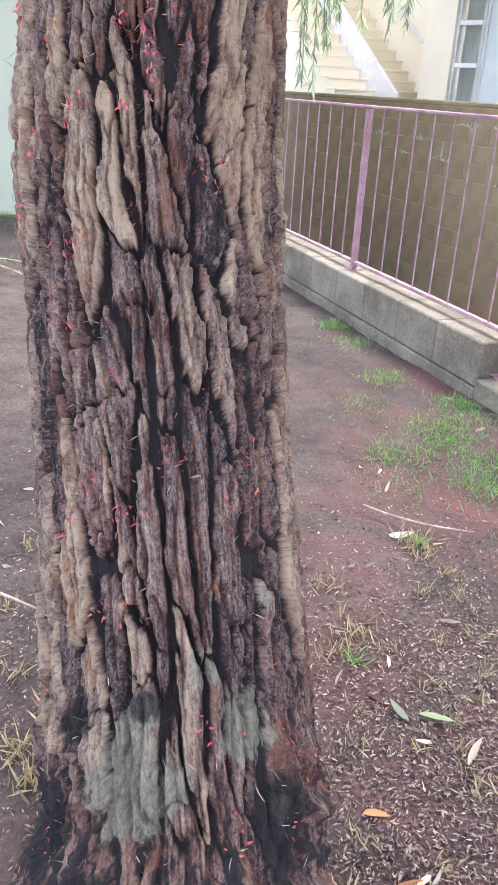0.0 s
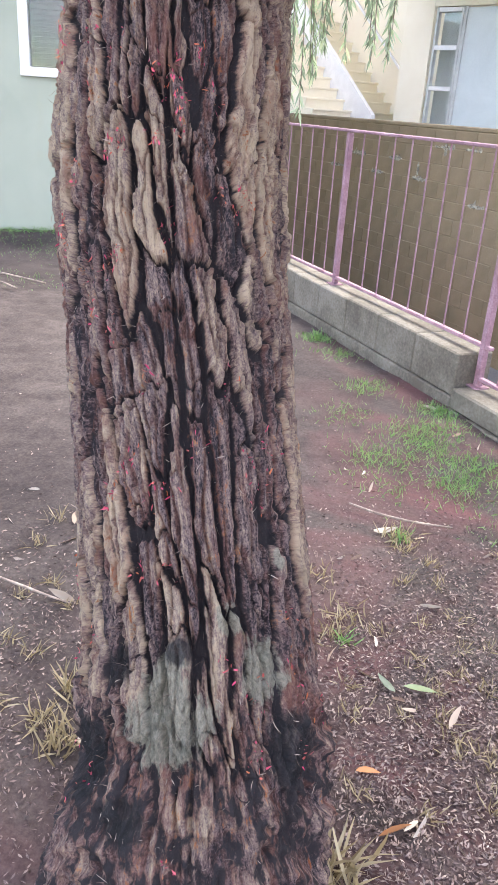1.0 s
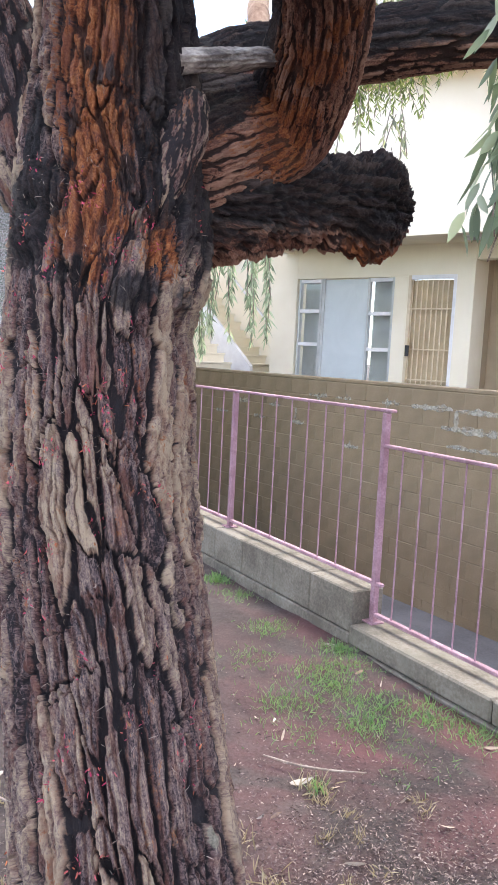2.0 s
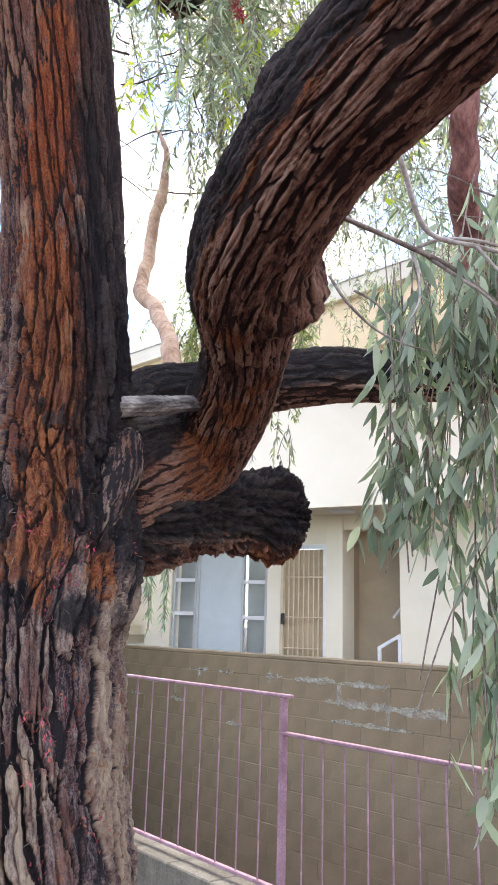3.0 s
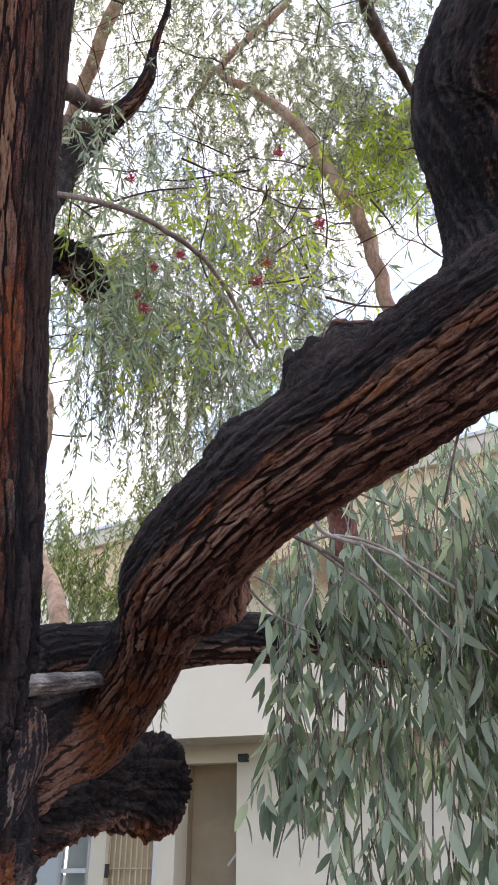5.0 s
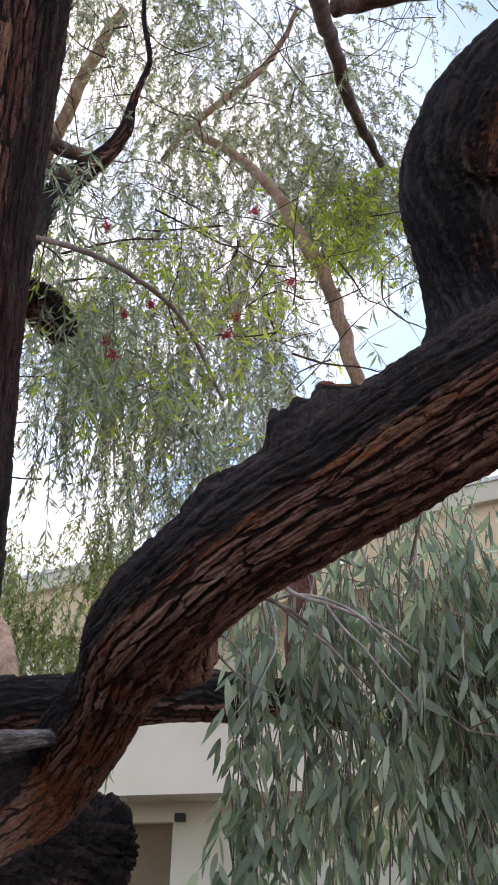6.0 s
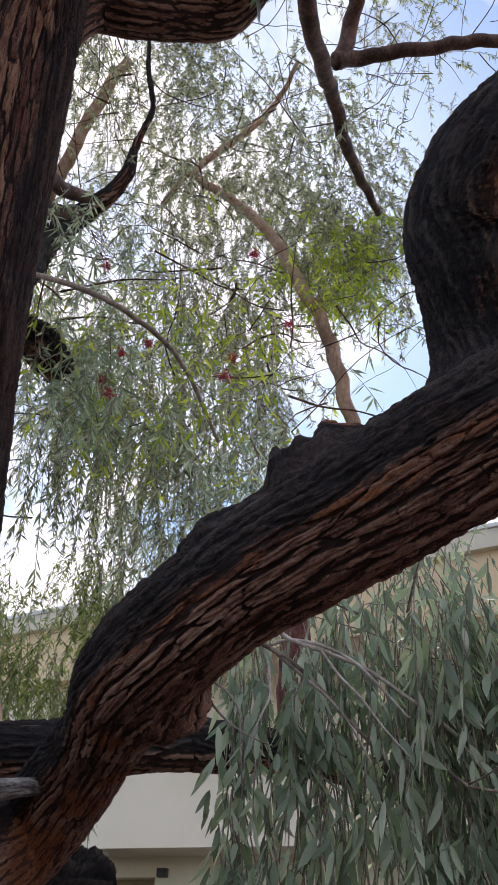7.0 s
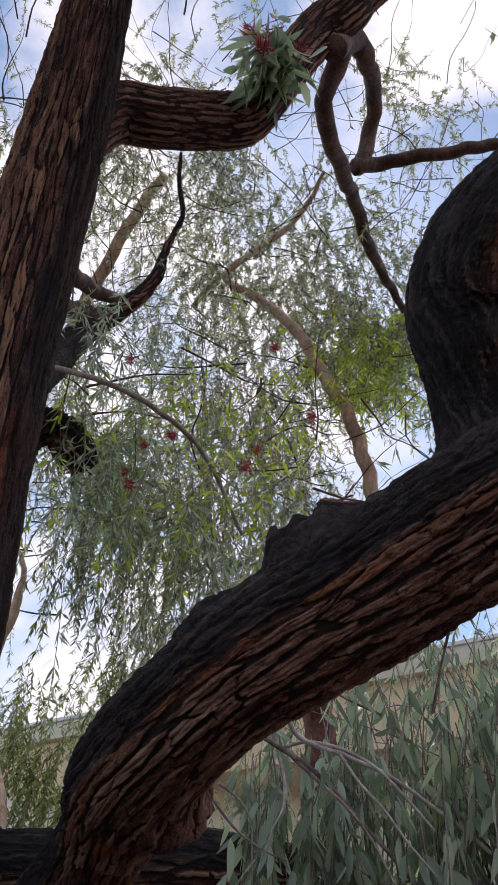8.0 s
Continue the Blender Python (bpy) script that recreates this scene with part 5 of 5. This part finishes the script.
canopy(70, (1.3, 1.9, 5.7), (2.1, 2.7, 7.0), 0.06, 0.013, 90, 0.42, "crown", M_CANOPY, (0.3, 0.6), shift=2.6)
canopy(90, (0.0, 1.5, 4.2), (1.2, 3.0, 6.0), 0.09, 0.02, 26, 0.50, "crown", M_BACKLIT, (0.2, 0.5), shift=3.0)
canopy(70, (-0.4, 1.4, 4.2), (0.6, 2.4, 5.2), 0.08, 0.017, 30, 0.52, "crown", M_BACKLIT, (0.2, 0.4), shift=23.0, open_left=False)
canopy(60, (0.9, 1.3, 2.9), (2.6, 2.6, 3.8), 0.085, 0.016, 40, 0.44, "crown", M_LEAF, (0.4, 0.9), shift=6.0, open_left=False)
canopy(230, (-0.25, 3.6, 3.4), (0.6, 4.6, 4.5), 0.06, 0.012, 95, 0.42, "crown", M_BUSH, (0.2, 0.5), scale=1.6, shift=7.0, open_left=False, droop=(0.3, 0.8))
canopy(100, (-0.2, 2.5, 4.5), (0.75, 3.6, 5.5), 0.07, 0.012, 80, 0.52, "crown", M_CANOPY, (0.4, 0.9), scale=1.8, shift=27.0, open_left=False, droop=(0.15, 0.5))
canopy(26, (1.15, 1.4, 3.35), (1.95, 2.2, 3.99), 0.08, 0.014, 50, 0.40, "crown", M_LEAF, (0.25, 0.55), shift=29.0, open_left=False, droop=(0.2, 0.5))
canopy(10, (0.1, 2.1, 2.5), (0.45, 2.9, 2.7), 0.06, 0.012, 50, 0.3, "crown", M_CANOPY, (0.1, 0.2), open_left=False, droop=(0.15, 0.45))
for lo, hi, ln, n in (((-0.50, 3.05, 2.25), (-0.38, 3.25, 2.4), (0.5, 0.62), 8), ((-0.33, 3.05, 2.25), (-0.2, 3.25, 2.4), (0.5, 0.64), 9), ((-0.70, 3.05, 2.2), (-0.60, 3.2, 2.4), (0.75, 0.95), 8)):
    canopy(n, lo, hi, 0.068, 0.011, 95, 0.0, "crown", M_LEAF, ln, open_left=False, droop=(0.08, 0.4))
canopy(170, (1.25, 1.6, 6.5), (2.3, 2.9, 7.9), 0.042, 0.010, 120, 0.45, "crown", M_CANOPY, (0.15, 0.4), scale=1.6, shift=31.0)
# unseen crown added behind and beside the path to keep light off the yard
canopy(160, (-7.0, -5.0, 6.2), (-1.5, 2.5, 9.5), 0.15, 0.04, 26, 0.45, "crown", M_CANOPY, (0.5, 1.2), shift=15.0)
canopy(60, (-4.5, -7.0, 7.2), (5.5, 0.6, 9.8), 0.16, 0.045, 26, 0.42, "crown", M_CANOPY, (0.6, 1.4), shift=18.0, open_left=False)


def blossom(x, y, z, size, k):
    """A tuft of red stamens round a short stalk."""
    n = 70
    d = crng.normal(size=(n, 3))
    V, F = leaf_cloud(np.tile([[x, y, z]], (n, 1)) + crng.normal(0, size * 0.3, (n, 3)), d, np.full(n, size) * crng.uniform(0.6, 1.2, n), np.full(n, size * 0.14), crng)
    ob = place("blossom", mesh_np("blossom", V, F, M_FLOWER))
    tagged(ob, "small red tufted blossom hanging among the leaves", "flower", group="red blossoms")


for k, (x, y, z, size) in enumerate(((0.65, 1.03, 4.66, 0.05), (0.16, 1.51, 4.30, 0.045), (0.14, 1.64, 4.15, 0.05), (0.65, 1.46, 4.26, 0.055), (0.27, 1.46, 4.35, 0.04), (0.01, 1.25, 4.57, 0.04),
                                    (0.19, -0.06, 5.30, 0.07), (0.24, -0.08, 5.10, 0.07), (0.40, -0.05, 5.28, 0.07), (0.30, -0.06, 5.38, 0.08), (0.31, 1.67, 4.55, 0.045), (0.11, 1.83, 4.38, 0.045), (0.75, 1.62, 4.54, 0.05), (0.98, 1.42, 4.67, 0.055))):
    blossom(x, y, z, size * 0.62, k)
# the leafy tuft below the heavy upper branch
n = 170
base = np.array([[0.30, 0.02, 5.28]]) + crng.normal(0, 0.06, (n, 3))
V, F = leaf_cloud(base, np.stack([crng.normal(0, 0.5, n), crng.normal(0, 0.5, n), -np.ones(n)], 1), crng.uniform(0.12, 0.22, n), crng.uniform(0.025, 0.04, n), crng)
tagged(place("leaf_tuft", mesh_np("leaf_tuft", V, F, M_LEAF), tree), kind="stuff")


# fine bare twigs woven through the crown
def twiggery(count, lo, hi, seed, material=M_TWIG):
    r = np.random.default_rng(seed)
    V, F = [], []
    for k in range(count):
        p = r.uniform(lo, hi)
        d = r.normal(size=3)
        d[2] = abs(d[2]) * 0.5
        d /= np.linalg.norm(d)
        ln = r.uniform(0.4, 1.3)
        pts = [np.array(p)]
        for q in range(5):
            d = d + r.normal(0, 0.3, 3)
            d /= np.linalg.norm(d)
            pts.append(pts[-1] + d * ln / 5)
        c = spline(np.array(pts), np.linspace(0, 5, 12))
        rad = np.linspace(r.uniform(0.0025, 0.007), 0.0012, 12)
        o = len(V)
        for i in range(12):
            for a in range(4):
                V.append(c[i] + rad[i] * np.array([math.cos(a * 1.571), math.sin(a * 1.571), 0.6 * math.cos(a * 1.571 + 1)]))
        for i in range(11):
            for a in range(4):
                F.append((o + i * 4 + a, o + i * 4 + (a + 1) % 4, o + i * 4 + 4 + (a + 1) % 4, o + i * 4 + 4 + a))
    tagged(place("twig", mesh_np("twig", np.array(V), np.array(F), material), tree), kind="stuff")


twiggery(240, (-0.8, 1.6, 4.4), (2.0, 4.0, 7.5), 3, M_BRANCH)
twiggery(200, (-2.0, 0.5, 6.5), (2.6, 3.0, 9.0), 4, M_BRANCH)
twiggery(12, (1.0, 0.6, 2.3), (1.7, 1.2, 3.0), 5)

# ---------------------------------------------------------------- litter, grass and leaves on the ground
grng = np.random.default_rng(33)


def on_ground(x, y, lift=0.0):
    return np.stack([x, y, yard_height(x, y) - 0.012 + lift], 1)


def in_yard(x, y, clear=0.22):
    return ((x - FENCE_B.x) * FN.x + (y - FENCE_B.y) * FN.y) > clear


def scatter(n, cx, cy, sx, sy):
    x, y = grng.normal(cx, sx, n), grng.normal(cy, sy, n)
    k = in_yard(x, y) & (np.hypot(x - 0.08, y - 0.17) > 0.27)
    return x[k], y[k]


def litter(name, x, y, size, ratio, material, label, tilt=0.25):
    n = len(x)
    a = grng.uniform(0, 6.28, n)
    d = np.stack([np.cos(a), np.sin(a), grng.normal(0, tilt, n)], 1)
    ln = size * grng.uniform(0.5, 1.6, n)
    V, F = (small_leaves(on_ground(x, y, 0.006), d, ln, ln * ratio, grng) if size < 0.03 else leaf_cloud(on_ground(x, y, 0.006), d, ln, ln * ratio, grng, 0.3))
    tagged(place(name, mesh_np(name, V, F, material)), label, "litter", kind="stuff")


x1, y1 = scatter(34000, 0.6, 0.75, 0.36, 0.55)
x2, y2 = scatter(7000, -0.55, 0.7, 0.35, 0.5)
x3, y3 = scatter(4000, 0.2, 1.7, 0.8, 0.7)
litter("bark_chips", np.concatenate([x1, x2, x3]), np.concatenate([y1, y2, y3]), 0.012, 0.34, M_CHIP, "scattered bark chips and dry leaf litter on the earth")
x, y = scatter(46, 0.5, 1.0, 0.45, 0.7)
xb, yb = scatter(30, -0.7, 1.3, 0.5, 0.9)
xc, yc = scatter(24, 0.0, 2.4, 1.2, 0.8)
litter("fallen_leaves", np.concatenate([x, xb, xc]), np.concatenate([y, yb, yc]), 0.06, 0.24, M_DEADLEAF, "pale dead eucalyptus leaves on the ground", 0.12)
for x, y, ln, a, m in ((0.17, 1.82, 0.09, 0.2, M_DEADLEAF), (0.52, 0.88, 0.085, 1.3, M_DEADLEAF), (0.32, 0.66, 0.06, 0.5, M_RUSTLEAF), (0.39, 1.41, 0.07, 0.1, M_DEADLEAF), (0.39, 1.0, 0.09, 0.0, M_LEAF), (0.37, 0.97, 0.08, 2.4, M_LEAF), (0.57, 1.78, 0.06, 0.9, M_DEADLEAF), (0.47, 0.52, 0.09, 1.2, M_DEADLEAF), (0.40, 0.50, 0.08, 0.7, M_RUSTLEAF), (-0.62, 1.0, 0.10, 3.0, M_DEADLEAF)):
    p = on_ground(np.array([x]), np.array([y]), 0.012)
    V, F = leaf_cloud(p, np.array([[math.cos(a), math.sin(a), 0.06]]), np.array([ln]), np.array([ln * 0.3]), grng, 0.2)
    tagged(place("fallen_leaf", mesh_np("fallen_leaf", V, F, m)), "single curled dead leaf lying on the earth", "leaf", group="fallen leaves")


def tuft(x, y, n, high, spread, material):
    ax, ay = x + grng.normal(0, spread, n), y + grng.normal(0, spread, n)
    k = in_yard(ax, ay, 0.17)
    ax, ay = ax[k], ay[k]
    n = len(ax)
    d = np.stack([grng.normal(0, 0.7, n), grng.normal(0, 0.7, n), np.ones(n)], 1)
    ln = high * grng.uniform(0.5, 1.3, n)
    return leaf_cloud(on_ground(ax, ay, -0.004), d, ln, ln * 0.07 + 0.0012, grng, 0.5)


def grass(name, spots, material, label):
    VS, FS, o = [], [], 0
    for x, y, n, high, spread in spots:
        n, spread = int(n * 0.8), spread * 0.85
        V, F = tuft(x, y, n, high, spread, material)
        VS.append(V)
        FS.append(F + o)
        o += len(V)
    tagged(place(name, mesh_np(name, np.vstack(VS), np.vstack(FS), material)), label, "grass", kind="stuff")


green = [(0.23, 2.82, 500, 0.035, 0.10), (0.44, 2.32, 420, 0.035, 0.09), (-0.16, 2.93, 260, 0.03, 0.10), (0.08, 2.48, 450, 0.035, 0.10), (0.28, 2.65, 330, 0.03, 0.09), (0.5, 2.56, 420, 0.035, 0.10),
         (0.74, 2.5, 420, 0.04, 0.10), (0.94, 2.4, 350, 0.04, 0.10), (-0.13, 3.4, 350, 0.035, 0.09), (-0.42, 3.95, 260, 0.035, 0.09), (0.3, 3.2, 500, 0.04, 0.08), (-0.62, 4.25, 300, 0.05, 0.06), (0.15, 2.2, 200, 0.03, 0.12), (0.2, 1.15, 30, 0.05, 0.015), (0.28, 1.80, 40, 0.06, 0.02),
         (0.6, 2.1, 150, 0.03, 0.12), (0.35, 2.95, 300, 0.035, 0.1)]
for k in range(30):
    green.append((grng.uniform(-5.2, -2.4), grng.uniform(4.4, 6.8), 120, 0.03, 0.22))
for k in range(40):
    f = k / 40
    green.append((HOUSE_O[0] + math.cos(radians(HOUSE_TURN)) * (f * 7 - 4.5) + 0.03, HOUSE_O[1] + math.sin(radians(HOUSE_TURN)) * (f * 7 - 4.5) - 0.1, 90, 0.06, 0.07))
grass("grass", green, M_GRASS, "short patchy green grass on bare earth")
dry = [(-0.45, 0.53, 60, 0.06, 0.025), (-0.42, 0.66, 70, 0.07, 0.03), (-0.36, 0.50, 60, 0.07, 0.03), (0.33, 0.36, 90, 0.10, 0.03), (0.36, 0.25, 60, 0.09, 0.03), (0.15, 1.15, 40, 0.05, 0.03), (0.27, 1.8, 70, 0.06, 0.05), (0.17, 1.25, 60, 0.05, 0.04), (0.05, 1.45, 40, 0.05, 0.04)]
for k in range(70):
    dry.append((grng.normal(0.6, 0.3), grng.normal(0.8, 0.5), 26, 0.04, 0.02))
for k in range(25):
    dry.append((grng.normal(-0.7, 0.35), grng.normal(0.9, 0.5), 24, 0.045, 0.02))
grass("dry_grass", dry, M_STRAW, "dry straw-coloured grass tufts")
for pts in ([(-1.05, 1.02, 0.003, 0.004), (-0.88, 1.0, 0.006, 0.005), (-0.72, 0.98, 0.004, 0.004), (-0.62, 0.97, 0.003, 0.002)], [(-0.9, 1.5, 0.01, 0.004), (-0.6, 1.35, 0.012, 0.005), (-0.4, 1.3, 0.01, 0.003)],
            [(0.05, 1.95, 0.01, 0.004), (0.25, 1.9, 0.014, 0.005), (0.45, 1.92, 0.01, 0.003)], [(-4.2, 4.6, 0.03, 0.012), (-3.6, 4.5, 0.05, 0.01), (-3.0, 4.3, 0.03, 0.006)], [(-3.9, 4.4, 0.03, 0.01), (-3.4, 4.55, 0.06, 0.008), (-2.9, 4.55, 0.03, 0.005)]):
    tagged(twig_part("fallen_twig", pts, M_TWIG, None, "", 7, 24, seed=9), "dry fallen twig lying on the earth", "twig", group="fallen twigs")

# red stamens and splinters caught in the bark
me = [o for o in tree.children if o.name == "trunk"][0].data
co = np.zeros(len(me.vertices) * 3, np.float32)
me.vertices.foreach_get("co", co)
co = co.reshape(-1, 3)
low = np.where((co[:, 2] > 0.3) & (co[:, 2] < 2.0) & (co[:, 1] < np.interp(co[:, 2], [0.3, 0.9, 1.4, 2.0], [0.3, 0.6, 0.9, 1.05])))[0]
seeds = grng.choice(low, 90)
pick = np.concatenate([low[np.argsort(((co[low] - co[s]) ** 2 * np.array([9, 9, 1.0])).sum(1))[grng.integers(0, 260, 14)]] for s in seeds])
n = len(pick)
d = grng.normal(size=(n, 3)) * np.array([0.7, 0.5, 1.0])
V, F = leaf_cloud(co[pick] + np.array([0.0, -0.004, 0.0]), d, grng.uniform(0.005, 0.013, n), grng.uniform(0.0018, 0.004, n), grng, 0.4)
tagged(place("stamen_litter", mesh_np("stamen_litter", V, F, M_FLECK), tree, "red stamens caught in the bark"), kind="stuff")
pick = grng.choice(low, 1500)
d = grng.normal(size=(1500, 3)) * np.array([0.8, 0.5, 1.0])
V, F = leaf_cloud(co[pick] + np.array([0.0, -0.003, 0.0]), d, grng.uniform(0.008, 0.024, 1500), grng.uniform(0.0008, 0.0018, 1500), grng, 0.5)
tagged(place("bark_fibre", mesh_np("bark_fibre", V, F, M_FIBRE), tree, "loose pale bark fibres"), kind="stuff")

# ---------------------------------------------------------------- block wall across the court, block by block
block_wall = thing("wall_north", "weathered grey-brown concrete block wall with white lime stains", "wall", kind="structure", at=WALL_O, turn=WALL_TURN)
box("mortar", (-16, 0.005, -1.6), (9, 0.2, 1.285), M_MORTAR, block_wall, bevel=0)
box("coping", (-16, -0.004, 1.285), (9, 0.205, 1.335), M_BLOCK, block_wall, bevel=0.01)
bm = box_bm((0.003, 0.0, 0.003), (0.403, 0.1, 0.202), 0.005)
block_me = bpy.data.meshes.new("block")
bm.to_mesh(block_me)
bm.free()
block_me.materials.append(M_BLOCK)
wr = random.Random(4)
lower = bmesh.new()
for row in range(13):
    z = 1.075 - row * 0.205
    for k in range(30):
        x = -8.7 + k * 0.406 + (0.203 if row % 2 else 0)
        if row < 10:
            place("block", block_me, block_wall, m=pose(x, wr.uniform(-0.003, 0.003), z, 0, 0, 0))
        else:
            bmesh.ops.create_cube(lower, size=1, matrix=Matrix.Translation((x + 0.203, 0.05, z + 0.102)) @ Matrix.Diagonal((0.398, 0.1, 0.196, 1)))
tagged(part("lower_blocks", lower, M_BLOCK, block_wall), kind="stuff")

# white lime that has bled out along the upper joints
def lime(x0, x1, z, thick, upright=False):
    bm = bmesh.new()
    n = 14
    lo, hi = [], []
    for k in range(n + 1):
        f = k / n
        w = thick * 2.6 * (0.45 + 0.7 * wr.random()) * math.sin(math.pi * min(max(f, 0.04), 0.96)) ** 0.4
        a = x0 + (x1 - x0) * f
        if upright:
            lo.append(bm.verts.new((z - w, -0.006, a)))
            hi.append(bm.verts.new((z + w, -0.006, a)))
        else:
            lo.append(bm.verts.new((a, -0.006, z - w)))
            hi.append(bm.verts.new((a, -0.006, z + w * (2.2 if wr.random() < 0.2 else 1))))
    for k in range(n):
        bm.faces.new((lo[k], lo[k + 1], hi[k + 1], hi[k]))
    bmesh.ops.recalc_face_normals(bm, faces=bm.faces)
    bmesh.ops.solidify(bm, geom=list(bm.faces), thickness=0.004)
    part("lime_stain", bm, M_LIME, block_wall)


for x0, x1, z, th in ((-2.7, -2.4, 1.08, 0.012), (-2.2, -1.55, 1.08, 0.016), (-1.5, -0.8, 1.075, 0.012), (-1.7, -0.7, 0.87, 0.018), (-0.7, -0.1, 0.86, 0.022), (-1.6, -0.5, 0.665, 0.009), (-4.2, -3.8, 1.08, 0.012), (-3.6, -3.3, 1.08, 0.01),
                      (-5.2, -4.9, 0.87, 0.012), (-4.6, -4.3, 0.66, 0.012), (-6.2, -5.8, 0.87, 0.014), (-5.6, -5.3, 0.66, 0.012), (0.3, 0.9, 1.08, 0.012), (1.0, 1.5, 0.87, 0.012), (-3.4, -3.1, 0.46, 0.012), (-6.8, -6.4, 0.66, 0.012)):
    lime(x0, x1, z, th)
for z0, z1, x in ((0.86, 1.08, -1.49), (0.70, 0.88, -0.82), (1.0, 1.14, -2.62), (0.98, 1.12, -3.98), (1.02, 1.12, -0.82), (0.7, 0.86, -4.5)):
    lime(z0, z1, x, 0.014, True)
